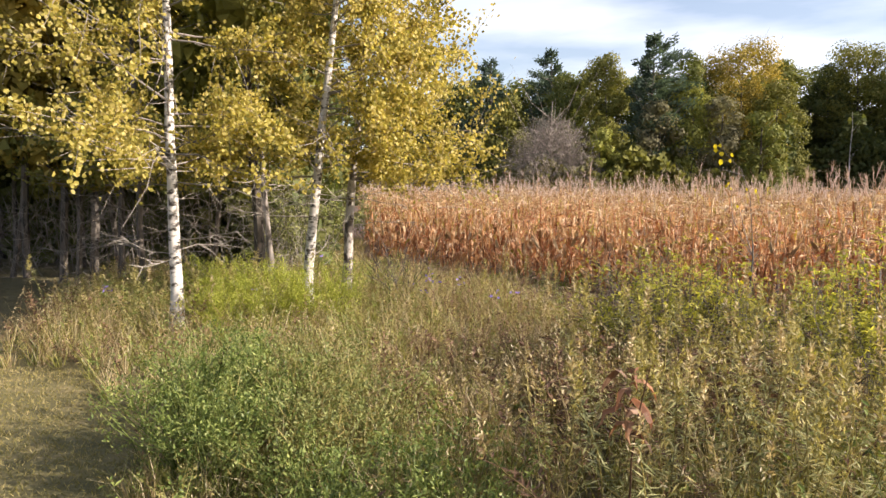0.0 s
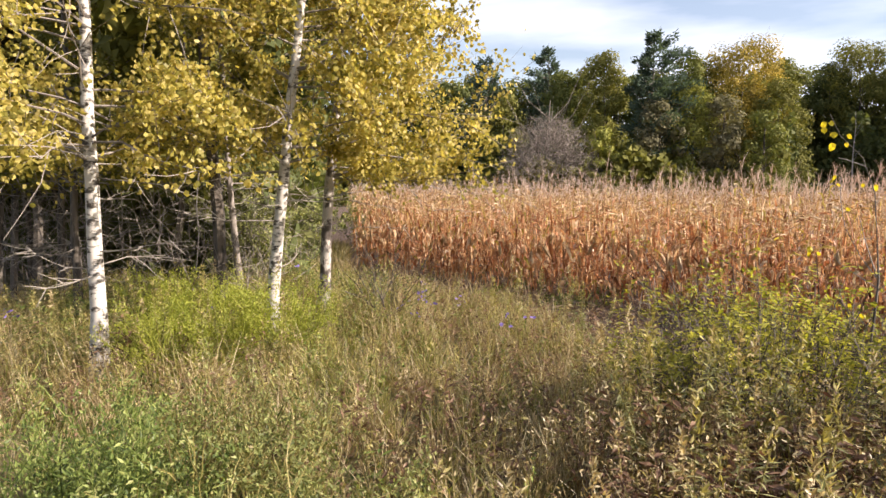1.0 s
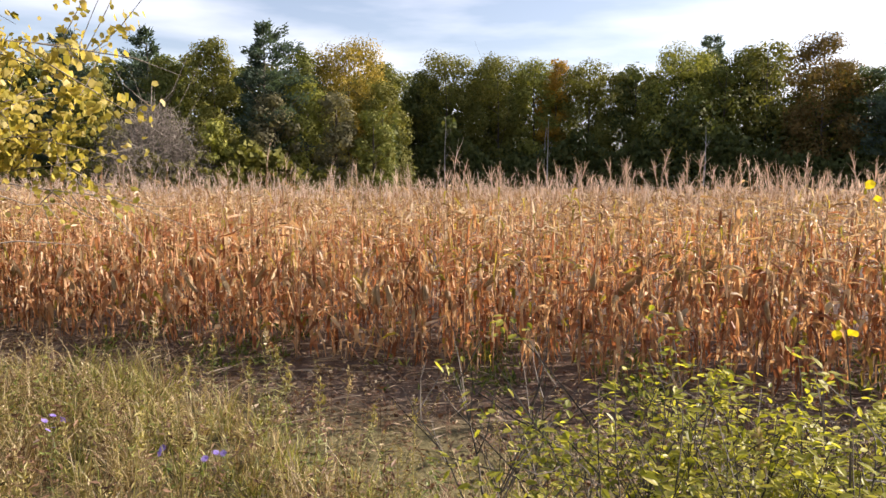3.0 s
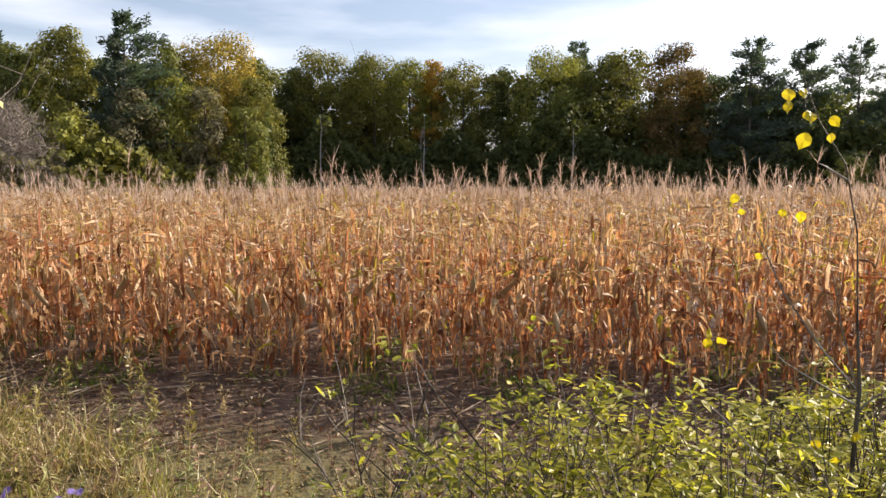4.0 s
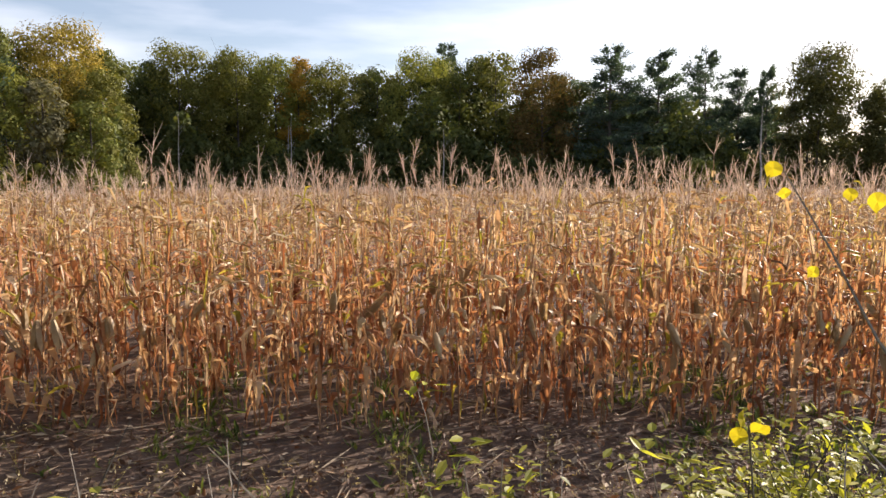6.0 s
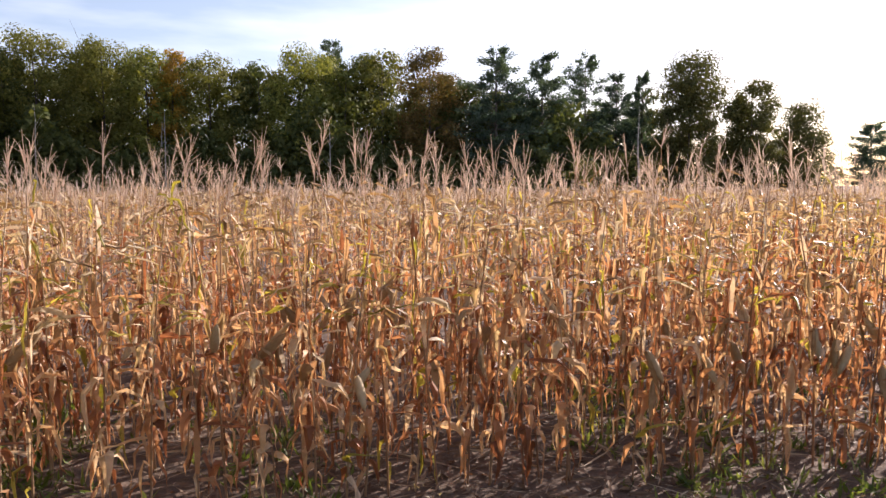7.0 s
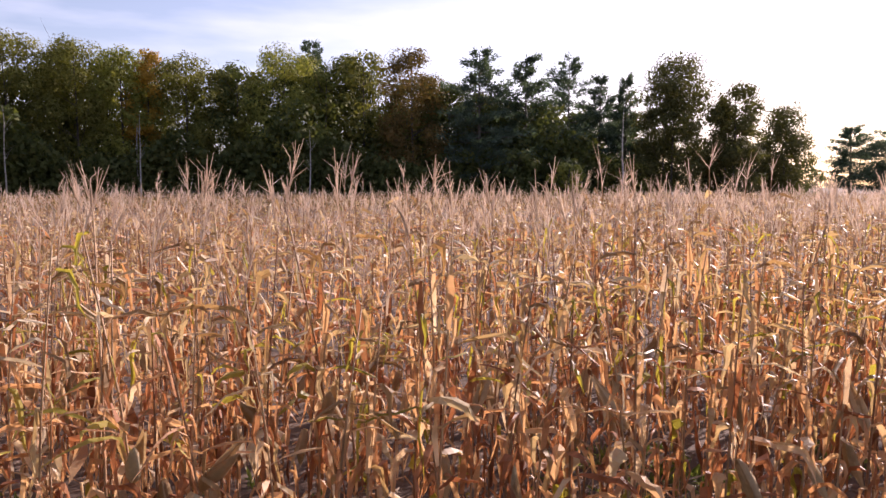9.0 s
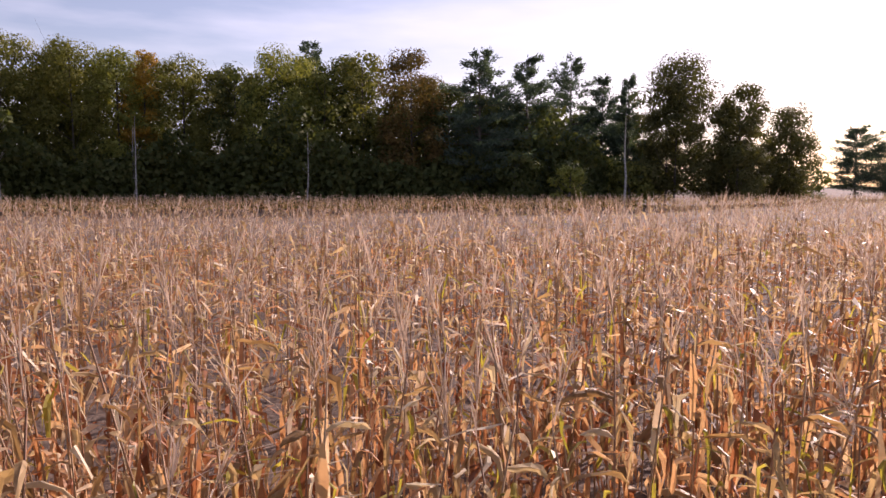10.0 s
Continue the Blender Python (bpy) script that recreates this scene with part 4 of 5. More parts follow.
def build_meadow():
    r = np.random.default_rng(33)
    box = (-9, 2.5, 10, 26)

    def dry(x, y, u):
        return in_meadow(x, y) & (u < 0.25 + 0.75 * wave(x, y, 0.8, 50)) & (~in_withered(x, y) | (u < 0.15)) & ((x < 3.4) | (y < 5.2) | (y > 7.8) | (u < 0.35))

    def green(x, y, u):
        return in_meadow(x, y) & (u < 1.05 - 0.75 * wave(x, y, 0.8, 50)) & (~in_withered(x, y) | (u < 0.25))

    tagged(part("dry_grass", Geo().add(*blades(170000, box, dry, 0.25, 0.66, 0.0065, r, 0.22, 26)), M_GRASS_DRY), "tall dry tan meadow grass", "grass", kind="stuff")
    tagged(part("green_grass", Geo().add(*blades(140000, box, green, 0.2, 0.52, 0.009, r, 0.26, 22)), M_GRASS_GREEN), "green and yellowing meadow grass", "grass", kind="stuff")
    tagged(part("turf", Geo().add(*blades(42000, (-4, 2.5, 2, 8.5), lambda x, y, u: on_lawn(x, y), 0.02, 0.075, 0.006, r, 0.8)), M_TURF), "short mown turf with dry patches", "grass", kind="stuff")
    def around(x, y, u):
        near = (x > -9) & (x < 10) & (y > 2.5)
        return (edge_m(x, y) < 12.6) & ~on_lawn(x, y) & ~near & (x + 0.5 * y > -2.0) & (u < 0.3 + 0.7 * wave(x, y, 0.8, 50))

    wide = (-6, -9, 24, 12)
    tagged(part("dry_grass", Geo().add(*blades(34000, wide, around, 0.25, 0.6, 0.014, r, 0.25, 14)), M_GRASS_DRY), "dry meadow grass beside the open lawn", "grass", kind="stuff")
    tagged(part("green_grass", Geo().add(*blades(34000, wide, around, 0.2, 0.5, 0.018, r, 0.28, 14)), M_GRASS_GREEN), "yellowing green grass beside the open lawn", "grass", kind="stuff")
    # mixed weeds: thin stems with small leaves and seed heads
    kinds = [weed(r, k) for k in (0, 0, 0, 1, 1, 1, 2, 2)]
    n = 7600
    x, y = r.uniform(-8, 9, n), r.uniform(2.6, 19, n)
    k = in_meadow(x, y) & (r.uniform(size=n) < 0.35 + 0.8 * wave(x, y, 1.7, 70)) & (edge_m(x, y) < 12.2) & ~in_withered(x, y)
    x, y = x[k], y[k]
    tone = np.clip(wave(x, y, 0.8, 50) + r.normal(0, 0.22, len(x)), 0, 0.999)
    pick = np.where(tone < 0.5, r.integers(0, 3, len(x)), np.where(tone < 0.75, r.integers(3, 6, len(x)), r.integers(6, 8, len(x))))
    g = Geo()
    for q, parts in enumerate(kinds):
        px, py = x[pick == q], y[pick == q]
        az, sc = r.uniform(0, 6.28, len(px)), r.uniform(0.65, 1.15, len(px)) * (0.7 + 0.5 * wave(px, py, 0.9, 31))
        o = np.zeros(len(px))
        rot = np.stack([np.stack([np.cos(az) * sc, -np.sin(az) * sc, r.normal(0, 0.12, len(px))], -1), np.stack([np.sin(az) * sc, np.cos(az) * sc, r.normal(0, 0.12, len(px))], -1), np.stack([o, o, sc], -1)], 1)
        for slot, v, f in parts:
            g.add(*spread(v, f, rot, np.stack([px, py, ground_z(px, py)], -1)), slot=slot)
    tagged(part("meadow_weeds", g, [M_GOLDENROD, M_HERB, M_GRASS_DRY, M_BROWN_LEAF]), "mixed green and withered meadow weeds", "weeds", kind="stuff")


def weed(r, kind):
    """Slots: 0 stem, 1 green leaf, 2 tan, 3 brown."""
    h = r.uniform(0.5, 0.8)
    out, n_leaf = [], (12, 10, 8)[kind]
    for s in range(2):
        d = np.array([r.normal(0, 0.16), r.normal(0, 0.16), 1])
        b = branch_path(r, (r.normal(0, 0.02), r.normal(0, 0.02), 0), d, h * r.uniform(0.7, 1), 0.02, 3)
        wd = unit(np.cross(d, r.normal(size=3)))
        out.append((0 if kind < 2 else 3, *strip(b, [wd] * 4, [0.006, 0.005, 0.004, 0.002])))
        u = r.uniform(0.2, 1, n_leaf)
        p = np.stack([np.interp(u, np.linspace(0, 1, 4), b[:, j]) for j in range(3)], -1)
        az = r.uniform(0, 6.28, n_leaf)
        along = np.stack([np.cos(az), np.sin(az), r.uniform(-0.6, 0.8, n_leaf)], -1)
        size = (0.07, 0.065, 0.075)[kind]
        out.append(((1, 0, 3)[kind], *spread(LANCE_V, LANCE_F, frames(along, unit(np.array([0, 0, 1.0]) + r.normal(0, 0.4, (n_leaf, 3))), size * 0.36, size * r.uniform(0.6, 1.3, n_leaf)), p)))
        m = 6
        tip = b[-1] + r.normal(0, 0.03, (m, 3)) * np.array([1, 1, 1.6])
        out.append(((0, 2, 2)[kind], *spread(LANCE_V, LANCE_F, frames(unit(randdir(m, r) + np.array([0, 0, 0.7])), randdir(m, r), 0.012, 0.035), tip)))
    return out


build_meadow()


def leafy_bush(name, label, category, group, spots, height, radius, n_leaf, leaf, mat, stem_mat, r, stems=14, lance=False, hang=0.0, flat=False):
    """Bushes of one kind: stems fan out of the foot and carry small leaves."""
    for x, y, k in spots:
        t = tagged(new(name), label, category, group)
        t.matrix_basis = pose(x, y, float(ground_z(np.array(x), np.array(y))), 0, 0, r.uniform(0, 360))
        h, rad = height * k, radius * k
        count = int(n_leaf * (r.uniform(0.55, 1.25) if flat else 1.0))
        paths = []
        for i in range(stems):
            g = Geo()
            az, out = r.uniform(0, 6.28), rad * np.sqrt(r.uniform(0.02, 1))
            d = np.array([math.cos(az) * out, math.sin(az) * out, h * (r.uniform(0.55, 1.15) if flat else r.uniform(0.7, 1.0))])
            b = branch_path(r, (d[0] * 0.12, d[1] * 0.12, 0), unit(d), np.linalg.norm(d), 0.02, 5)
            g.add(*tube(b, np.linspace(0.007, 0.002, 6), 3))
            paths.append(b)
            for j in range(7 if flat else 4):
                u = r.uniform(0.3, 0.9)
                p = np.array([np.interp(u, np.linspace(0, 1, 6), b[:, q]) for q in range(3)])
                c = branch_path(r, p, unit(unit(d) + r.normal(0, 0.6, 3)), h * r.uniform(0.15, 0.4), 0.02, 3)
                g.add(*tube(c, np.linspace(0.004, 0.0015, 4), 3))
                paths.append(np.vstack([c, c[-1:], c[-1:]]))
            part("stem", g, stem_mat, t)
        pick = r.integers(0, len(paths), count)
        u = r.uniform(0.25, 1.0, count) ** (0.45 if flat else 1.0)
        arr = np.stack(paths)
        lo = np.clip((u * 5).astype(int), 0, 4)
        w = (u * 5 - lo)[:, None]
        pos = arr[pick, lo] * (1 - w) + arr[pick, lo + 1] * w + r.normal(0, 0.03, (count, 3))
        along = unit(r.normal(0, 1, (count, 3)) + np.array([0, 0, 0.35 - hang]))
        nrm = unit(np.array([0, 0, 1.0]) + r.normal(0, 0.5, (count, 3)))
        if flat:
            # leaves in level sprays towards the ends of the twigs
            along = unit(along * np.array([1, 1, 0.35]) + np.array([0, 0, -0.1]))
            nrm = unit(np.array([0, 0, 1.0]) + r.normal(0, 0.3, (count, 3)))
        rot = frames(along, nrm, leaf * (0.45 if lance else 0.5) * r.uniform(0.7, 1.2, count), leaf * r.uniform(0.7, 1.3, count))
        part("foliage", Geo().add(*spread(OVAL_V if not lance else LANCE_V, LEAF_F if not lance else LANCE_F, rot, pos)), mat, t, kind="stuff")


def build_bushes():
    r = np.random.default_rng(44)
    leafy_bush("dogwood_bush", "yellow-green dogwood bush with dark thin stems", "bush", "dogwood bushes before the maize",
               [(4.4, 9.15, 0.98), (4.1, 8.95, 0.75), (4.85, 9.25, 0.88), (5.3, 9.2, 0.8), (6.2, 8.9, 0.85), (6.9, 9.7, 0.62), (5.7, 8.2, 0.95), (4.7, 8.2, 0.95), (6.7, 8.2, 0.95), (7.8, 8.5, 0.8), (6.3, 7.4, 1.0), (7.6, 7.2, 0.9)],
               1.4, 0.72, 1750, 0.05, M_SHRUB, M_DARK_BARK, r, 20, flat=True)
    leafy_bush("herb_clump", "low mound of fresh green leafy herbs", "herb", "green herb mounds",
               [(1.2, 5.7, 1.0), (1.5, 4.8, 0.9), (3.2, 4.5, 0.8), (2.8, 4.2, 0.7), (1.0, 5.1, 1.1), (0.65, 6.3, 1.0), (0.9, 5.6, 1.12), (1.3, 5.2, 0.95), (2.4, 4.5, 0.7)],
               0.9, 0.58, 2300, 0.034, M_HERB, M_HERB, r, 24, True)
    leafy_bush("herb_clump", "pale grey-green herb clump going to seed", "herb", "green herb mounds",
               [(1.7, 5.5, 1.0), (1.1, 6.6, 0.95), (1.7, 6.2, 0.9), (2.1, 5.3, 0.85), (1.9, 4.9, 0.8), (2.3, 5.9, 0.85), (1.4, 6.9, 0.85)],
               0.9, 0.6, 1900, 0.034, M_PALE_HERB, M_GOLDENROD, r, 24, True)
    leafy_bush("feathery_herb", "tall bright yellow-green feathery herb", "herb", "bright herbs under the aspens",
               [(-0.85, 9.8, 1.0), (-1.4, 10.5, 1.0), (-0.3, 10.5, 0.95), (-1.2, 9.2, 0.8), (-2.6, 11.0, 0.9)],
               1.05, 0.65, 4200, 0.034, M_LIGHT_HERB, M_LIGHT_HERB, r, 30, True)
    leafy_bush("green_bush", "green leafy bush at the wood edge", "bush", "bushes at the wood edge",
               [(-4.4, 16.5, 1.05), (-3.3, 15.6, 0.8), (-5.2, 17.5, 1.1), (-3.8, 18.0, 0.9), (-5.6, 20.6, 0.8), (-6.3, 23.0, 0.9), (-5.3, 25.0, 0.7), (-7.2, 25.5, 1.0)], 2.4, 1.2, 2600, 0.07, M_PALE_HERB, M_GREY_TWIG, r, 20)


build_bushes()


def goldenrod(r, h):
    stem = branch_path(r, (0, 0, 0), (0, 0, 1), h, 0.12, 5)
    g = Geo().add(*tube(stem, np.linspace(0.005, 0.002, 6), 4))
    n = 52
    u = r.uniform(0.2, 1.0, n) ** 0.8
    p = np.stack([np.interp(u, np.linspace(0, 1, 6), stem[:, j]) for j in range(3)], -1)
    az = r.uniform(0, 6.28, n)
    along = np.stack([np.cos(az), np.sin(az), r.uniform(-0.5, 0.6, n)], -1)
    lv = Geo().add(*spread(LANCE_V, LANCE_F, frames(along, np.tile([0, 0, 1.0], (n, 1)), 0.013, 0.1 * (1.15 - 0.5 * u) * r.uniform(0.7, 1.25, n)), p))
    n = 44
    u = r.uniform(0, 1, n)
    az = r.uniform(0, 6.28, n)
    out = 0.05 * (1 - u) * r.uniform(0.2, 1, n)
    p = stem[-1] + np.stack([np.cos(az) * out, np.sin(az) * out, u * 0.2 - 0.06], -1)
    pl = Geo().add(*spread(LANCE_V, LANCE_F, frames(unit(randdir(n, r) + np.array([0, 0, 0.8])), randdir(n, r), 0.012, 0.04), p))
    return g, lv, pl


def build_stalks():
    r = np.random.default_rng(55)
    masters = []
    for i in range(7):
        t = tagged(new("goldenrod"), "tall fading goldenrod stalk with narrow leaves", "goldenrod", "goldenrod stalks in the meadow")
        g, lv, pl = goldenrod(r, r.uniform(0.75, 1.1))
        part("stem", g, M_GOLDENROD, t)
        part("foliage", lv, (M_STAND_LEAF, M_STAND_LEAF, M_GOLDENROD, M_BROWN_LEAF)[i % 4], t)
        part("plume", pl, M_GRASS_DRY if i % 3 == 0 else M_GOLDENROD, t, "fading seed plume", kind="stuff")
        masters.append(t)
    done = 0
    while done < 300:
        x, y = (r.uniform(-5, 8), r.uniform(4.5, 13)) if done % 5 < 2 else (r.normal(4.9, 1.0), r.uniform(4.2, 7.9))
        if not in_meadow(np.array(x), np.array(y)) or edge_m(x, y) > 11.6 or (x < 2.2 and y < 7.3) or (x < 3.7 and y < 7.6) or ((x - 4.5) / 0.9) ** 2 + ((y - 6.6) / 0.55) ** 2 < 1 or r.uniform() > 0.25 + wave(np.array(x), np.array(y), 1.3, 60):
            continue
        m = pose(x, y, float(ground_z(np.array(x), np.array(y))), r.normal(0, 5), r.normal(0, 5), r.uniform(0, 360)) @ Matrix.Scale(r.uniform(0.75, 1.1) * (1.12 if y < 7.6 and x > 3 else 1.0), 4)
        if done < len(masters):
            masters[done].matrix_basis = m
        else:
            first = masters[done % len(masters)]
            keep = first.matrix_basis.copy()
            first.matrix_basis = Matrix.Identity(4)
            copy_thing(first, m)
            first.matrix_basis = keep
        done += 1


build_stalks()


def build_sapling():
    r = np.random.default_rng(66)
    a = np.linspace(0, 2 * math.pi, 14, endpoint=False)
    disc_v = [(0, 0.46, 0.09)] + [(0.52 * math.sin(q) * (1 + 0.07 * math.sin(7 * q)) * (1.0 - 0.22 * (q > 2) * (q < 4.3)), 0.48 - (0.48 if q < 2.9 or q > 3.4 else 0.6) * math.cos(q), 0.08 * math.sin(3 * q)) for q in a]
    disc_f = [(0, 1 + i, 2 + i if i < 13 else 1) for i in range(14)]

    def leaves_on(t, spots, size):
        for k, spot in enumerate(spots):
            s = size * (1.35 if k == 5 else r.uniform(0.8, 1.1))
            rot = frames(unit(np.array([0, 0, -1.0]) + r.normal(0, 0.45, (1, 3))), np.array([-0.5, -0.8, 0.1]) + r.normal(0, 0.35, (1, 3)), s * r.uniform(0.8, 1.1), s)
            part("leaf", Geo().add(*spread(disc_v, disc_f, rot, np.array([spot]))), M_YELLOW_LEAF, t, "round bright yellow leaf")

    t = tagged(new("aspen_sapling"), "thin young aspen with few bright yellow leaves", "sapling", "aspen saplings")
    t.matrix_basis = pose(5.2, 8.38, 0)
    g = Geo().add(*tube([(0.15, 0.0, 0), (0.19, 0.02, 0.45), (0.17, 0.02, 0.8), (0.2, 0.03, 1.15), (0.22, 0.03, 1.48), (0.2, 0.04, 1.75), (0.17, 0.04, 2.1), (0.08, 0.04, 2.36), (-0.07, 0.05, 2.52), (-0.14, 0.07, 2.68)], [0.014, 0.012, 0.011, 0.01, 0.009, 0.004, 0.0035, 0.003, 0.0025, 0.002], 6))
    stem = part("stem", g, M_DARK_BARK, t)
    for p in (((0.22, 0.03, 1.47), (0.12, 0.13, 1.64), (0.04, 0.25, 1.85), (0.03, 0.36, 2.05), (0.06, 0.5, 2.24)), ((0.21, 0.03, 1.42), (0.1, 0.11, 1.5), (0.0, 0.2, 1.58), (-0.05, 0.28, 1.68)),
              ((0.22, 0.03, 1.4), (0.25, 0.0, 1.45), (0.29, -0.05, 1.5)), ((0.21, 0.04, 1.5), (0.13, 0.06, 1.75), (0.08, 0.07, 1.95)), ((0.1, 0.04, 2.3), (-0.03, 0.04, 2.35), (-0.08, 0.03, 2.36))):
        part("twig", Geo().add(*tube(p, np.linspace(0.005, 0.0018, len(p)), 4)), M_GREY_TWIG, stem)
    leaves_on(t, [(-0.17, 0.1, 2.63), (-0.17, 0.1, 2.59), (-0.11, 0.07, 2.61), (-0.11, 0.06, 2.55), (-0.03, 0.03, 2.53), (-0.11, 0.06, 2.47), (-0.04, 0.02, 2.47)], 0.045)
    leaves_on(t, [(0.02, 0.48, 2.24), (0.0, 0.49, 2.21), (0.05, 0.46, 2.17), (0.11, 0.42, 1.99), (0.19, 0.39, 2.18), (0.27, 0.36, 2.17)], 0.037)
    leaves_on(t, [(0.05, 0.09, 1.29), (0.11, 0.05, 1.22), (0.19, 0.02, 1.32)], 0.048)
    u = tagged(new("aspen_sapling"), "small aspen shoot topped with three yellow leaves", "sapling", "aspen saplings")
    u.matrix_basis = pose(5.2, 8.38, 0)
    part("stem", Geo().add(*tube([(-0.05, 0.42, 0), (-0.06, 0.43, 0.8), (-0.07, 0.44, 1.3), (-0.1, 0.46, 1.64)], [0.007, 0.006, 0.004, 0.002], 5)), M_DARK_BARK, u)
    leaves_on(u, [(-0.14, 0.45, 1.68), (-0.15, 0.45, 1.64), (-0.09, 0.42, 1.64)], 0.05)


build_sapling()


def build_straw():
    r = np.random.default_rng(77)

    def lying(n, m0, m1, width, lo, hi, lift, askew, tilt):
        s, m = r.uniform(-15, 14, n), r.uniform(m0, m1, n)
        xy = plan(s, m)
        keep = r.uniform(size=n) < 0.25 + 1.1 * wave(xy[:, 0], xy[:, 1], 1.9, 90)
        xy = xy[keep]
        n = len(xy)
        p = np.concatenate([xy, (ground_z(xy[:, 0], xy[:, 1]) + r.uniform(0.004, lift, n))[:, None]], 1)
        az = r.normal(0, askew, n)
        along = np.stack([EU[0] * np.cos(az) - EU[1] * np.sin(az), EU[1] * np.cos(az) + EU[0] * np.sin(az), r.normal(0, tilt, n)], -1)
        return spread(LANCE_V, LANCE_F, frames(along, unit(np.tile([0, 0, 1.0], (n, 1)) + r.normal(0, 0.45, (n, 3))), width * r.uniform(0.3, 1.3, n), lo + (hi - lo) * r.uniform(0, 1, n) ** 2), p)

    g = Geo().add(*lying(7600, 11.4, EDGE + 1.8, 0.02, 0.12, 0.75, 0.07, 0.8, 0.12))
    g.add(*lying(9000, 12.0, EDGE + 2.2, 0.045, 0.04, 0.16, 0.04, 3.0, 0.3))
    tagged(part("fallen_straw", g, M_STRAW), "fallen maize stalks and leaves lying on bare soil", "straw", kind="stuff")
    g = Geo().add(*lying(7000, 11.8, EDGE + 0.6, 0.05, 0.03, 0.14, 0.06, 3.0, 0.5))
    tagged(part("brown_litter", g, M_BROWN_LEAF), "withered reddish-brown leaf litter on the soil", "litter", kind="stuff")
    # withered weeds between the bushes and on the margin of the soil
    kinds = [weed(r, 2), weed(r, 2), weed(r, 1), weed(r, 2)]
    n = 4200
    x, y = r.uniform(-5, 9.5, n), r.uniform(6.5, 16, n)
    m = edge_m(x, y)
    k = (m > 9.6) & (m < 13.8) & (r.uniform(size=n) < 0.25 + wave(x, y, 1.5, 91)) & ((m < 12.9) | (r.uniform(size=n) < 0.35))
    x, y = x[k], y[k]
    wx, wy = r.uniform(3.1, 6.1, 1100), r.uniform(5.9, 8.3, 1100)
    k = in_withered(wx, wy)
    x, y = np.concatenate([x, wx[k]]), np.concatenate([y, wy[k]])
    pick = r.integers(0, 4, len(x))
    g = Geo()
    for q, parts in enumerate(kinds):
        px, py = x[pick == q], y[pick == q]
        az, sc = r.uniform(0, 6.28, len(px)), r.uniform(0.35, 0.85, len(px)) * np.where(in_withered(px, py), 1.5, 1.0)
        o = np.zeros(len(px))
        rot = np.stack([np.stack([np.cos(az) * sc, -np.sin(az) * sc, r.normal(0, 0.2, len(px))], -1), np.stack([np.sin(az) * sc, np.cos(az) * sc, r.normal(0, 0.2, len(px))], -1), np.stack([o, o, sc], -1)], 1)
        for slot, v, f in parts:
            g.add(*spread(v, f, rot, np.stack([px, py, ground_z(px, py)], -1)), slot=slot)
    tagged(part("withered_weeds", g, [M_GOLDENROD, M_HERB, M_GRASS_DRY, M_BROWN_LEAF]), "withered reddish-brown weeds along the soil margin", "weeds", kind="stuff")


build_straw()


def build_asters():
    r = np.random.default_rng(88)
    spots = [(0.76, 11.84), (0.83, 12.09), (1.01, 11.5), (1.2, 11.07), (1.37, 10.78), (0.99, 11.0), (1.51, 11.69), (1.61, 11.6), (2.32, 10.82), (2.4, 10.72), (2.31, 10.33),
             (0.55, 13.2), (-1.62, 10.53), (-2.38, 14.92), (-2.95, 9.18), (-3.02, 8.98)]
    for x, y in spots:
        t = tagged(new("aster_plant"), "wild aster with small violet flower heads", "aster", "violet asters in the meadow")
        t.matrix_basis = pose(x, y, float(ground_z(np.array(x), np.array(y))), r.normal(0, 4), r.normal(0, 4), r.uniform(0, 360))
        h = r.uniform(0.62, 0.78)
        b = branch_path(r, (0, 0, 0), (0, 0, 1), h, 0.1, 5)
        part("stem", Geo().add(*tube(b, np.linspace(0.004, 0.002, 6), 4)), M_GOLDENROD, t)
        n = 24
        u = r.uniform(0.2, 0.95, n)
        p = np.stack([np.interp(u, np.linspace(0, 1, 6), b[:, j]) for j in range(3)], -1)
        part("foliage", Geo().add(*spread(LANCE_V, LANCE_F, frames(unit(randdir(n, r) + np.array([0, 0, 0.3])), np.tile([0, 0, 1.0], (n, 1)), 0.016, 0.06), p)), M_HERB, t)
        for k in range(int(r.integers(2, 5))):
            c = b[-1] + r.normal(0, 0.05, 3) * np.array([1, 1, 0.5])
            face = unit(np.array([-0.2, -0.7, 0.9]) + r.normal(0, 0.3, 3))
            side = unit(np.cross(face, [0.3, 0.2, 0.9]))
            up = np.cross(side, face)
            a = np.linspace(0, 6.28, 14, endpoint=False)
            along = side * np.cos(a)[:, None] + up * np.sin(a)[:, None] + face * 0.15
            head = Geo().add(*spread(LANCE_V, LANCE_F, frames(along, np.tile(face, (14, 1)), 0.011, 0.026), np.tile(c, (14, 1))))
            part("flower_head", head, M_PETAL, t, "violet rayed flower head")


build_asters()


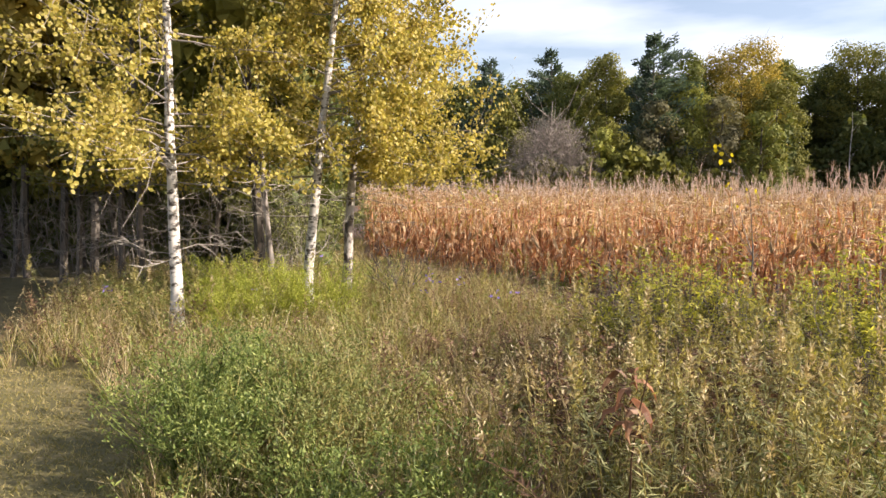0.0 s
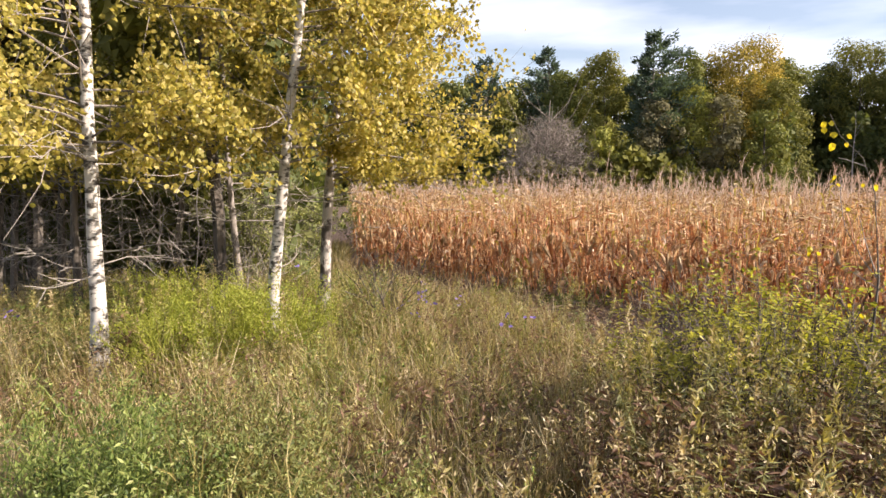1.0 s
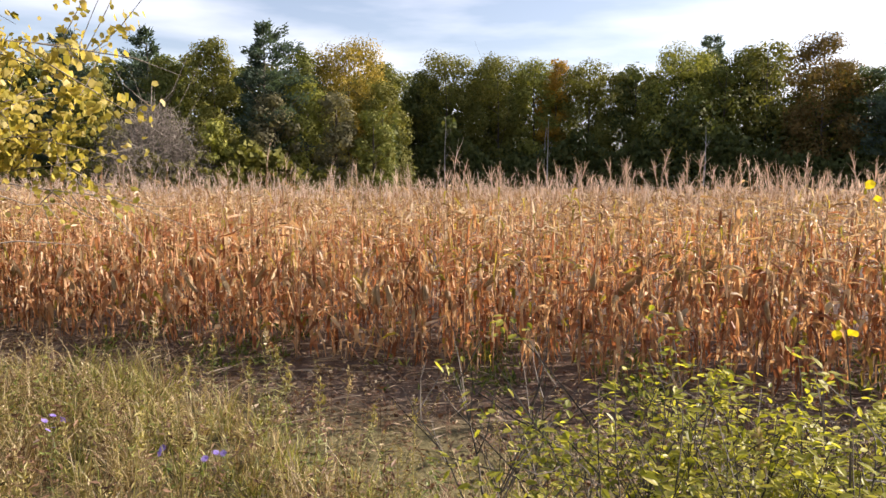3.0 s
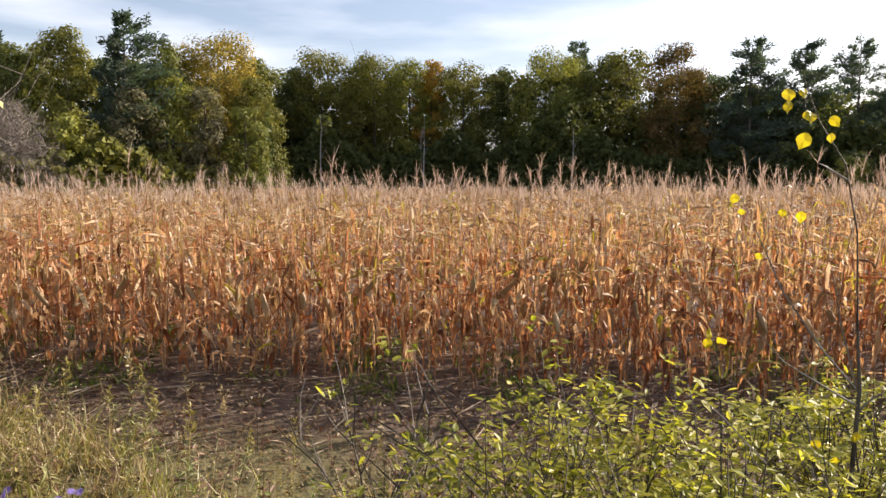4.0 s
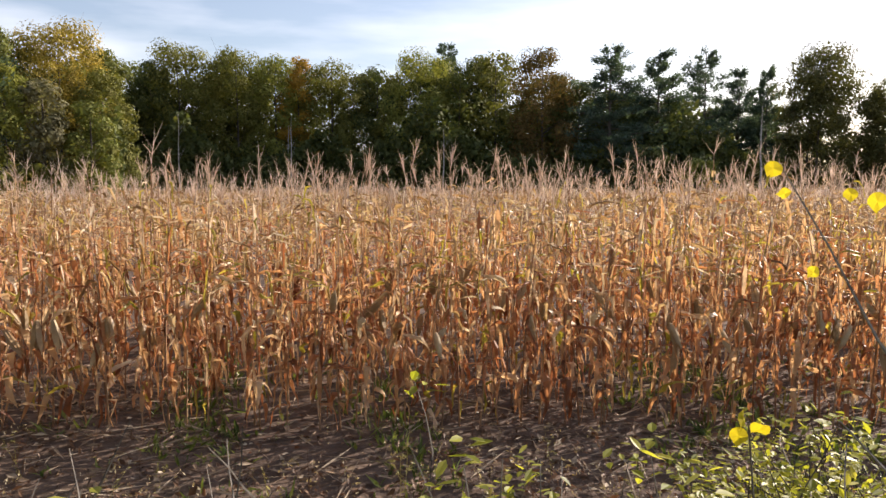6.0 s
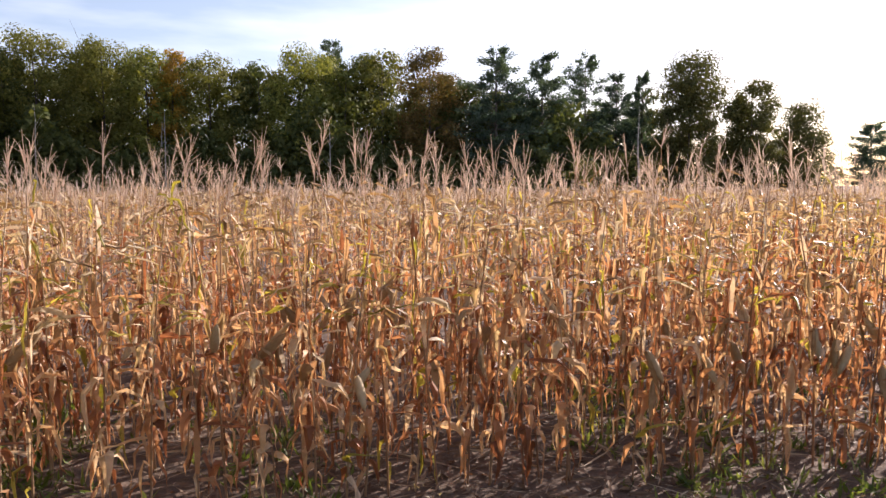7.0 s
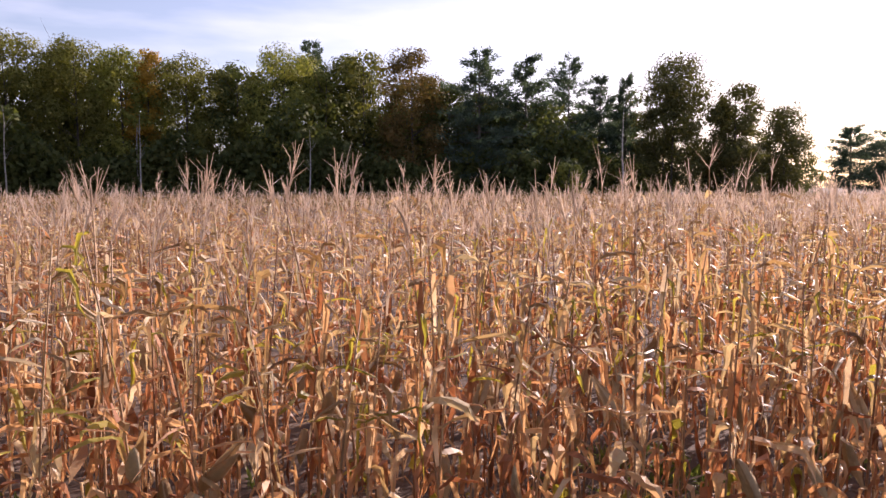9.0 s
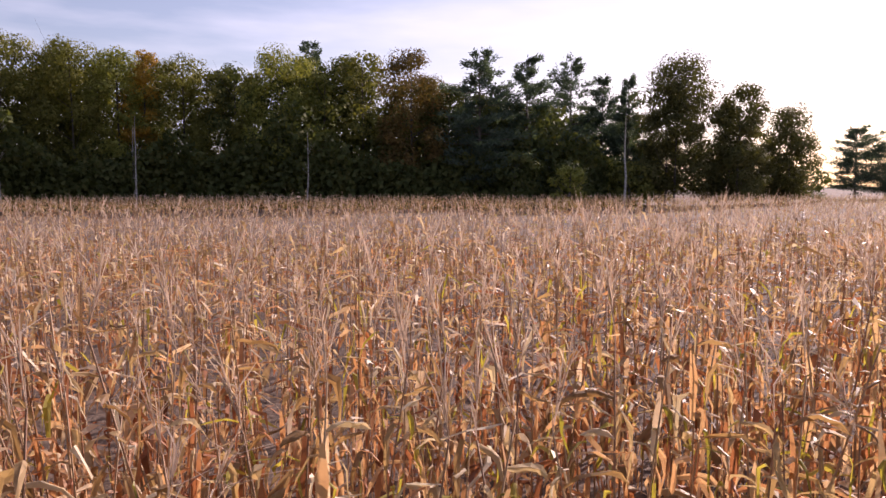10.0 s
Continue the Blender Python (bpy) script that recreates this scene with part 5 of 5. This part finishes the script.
def build_odd_plants():
    r = np.random.default_rng(99)
    # broad withered leaves on one tall weed
    t = tagged(new("withered_plant"), "tall weed with large curled brown and orange leaves", "weed")
    t.matrix_basis = pose(4.22, 4.4, 0)
    b = branch_path(r, (0, 0, 0), (0, 0, 1), 1.34, 0.1, 5)
    part("stem", Geo().add(*tube(b, np.linspace(0.009, 0.003, 6), 5)), M_BROWN_LEAF, t)
    for i in range(11):
        z = 0.86 + 0.036 * i
        az = i * 2.4
        h = np.array([math.cos(az), math.sin(az), 0])
        size = r.uniform(0.75, 1.2)
        reach = np.array([0.0, 0.03, 0.07, 0.11, 0.135, 0.145]) * size
        fall = np.array([0.0, 0.025, 0.02, -0.015, -0.06, -0.1]) * size
        path = [h * a + np.array([0, 0, z + b]) + r.normal(0, 0.006, 3) for a, b in zip(reach, fall)]
        side = np.array([-h[1], h[0], 0])
        roll = r.normal(0, 0.5)
        wide = [unit(side * math.cos(roll * k) + np.array([0, 0, 1.0]) * math.sin(roll * k)) for k in range(6)]
        part("leaf", Geo().add(*fold(path, np.array(wide), np.array([0.008, 0.045, 0.068, 0.062, 0.036, 0.004]) * size, 0.22)), M_RUST_LEAF if i % 3 else M_BROWN_LEAF, t)
    n = 160
    u, az = r.uniform(0, 1, n), r.uniform(0, 6.28, n)
    p = b[-1] + np.stack([np.cos(az) * 0.1 * (1 - u), np.sin(az) * 0.1 * (1 - u), u * 0.26 - 0.12], -1)
    part("plume", Geo().add(*spread(LANCE_V, LANCE_F, frames(unit(randdir(n, r) + np.array([0, 0, 0.8])), randdir(n, r), 0.012, 0.04), p)), M_GOLDENROD, t, "pale yellow seed plume", kind="stuff")
    # a leafless shrub
    for x, y, h in ((0.12, 13.0, 1.5), (-0.25, 13.3, 1.2), (4.06, 10.18, 1.35)):
        t = tagged(new("bare_shrub"), "leafless dark-twigged shrub in the grass", "shrub", "bare shrubs")
        t.matrix_basis = pose(x, y, 0)
        for i in range(7):
            d = np.array([r.normal(0.15, 0.35), r.normal(0, 0.35), 1])
            b = branch_path(r, (0, 0, 0), unit(d), h * r.uniform(0.6, 1), 0.0, 5)
            g = Geo().add(*tube(b, np.linspace(0.011, 0.002, 6), 4))
            for k in range(6):
                q = r.uniform(0.3, 1)
                p = np.array([np.interp(q, np.linspace(0, 1, 6), b[:, j]) for j in range(3)])
                g.add(*tube(branch_path(r, p, unit(unit(d) + r.normal(0, 0.5, 3)), h * 0.3, 0.03, 3), [0.005, 0.004, 0.003, 0.0015], 3))
            part("stem", g, M_DARK_BARK, t)


build_odd_plants()
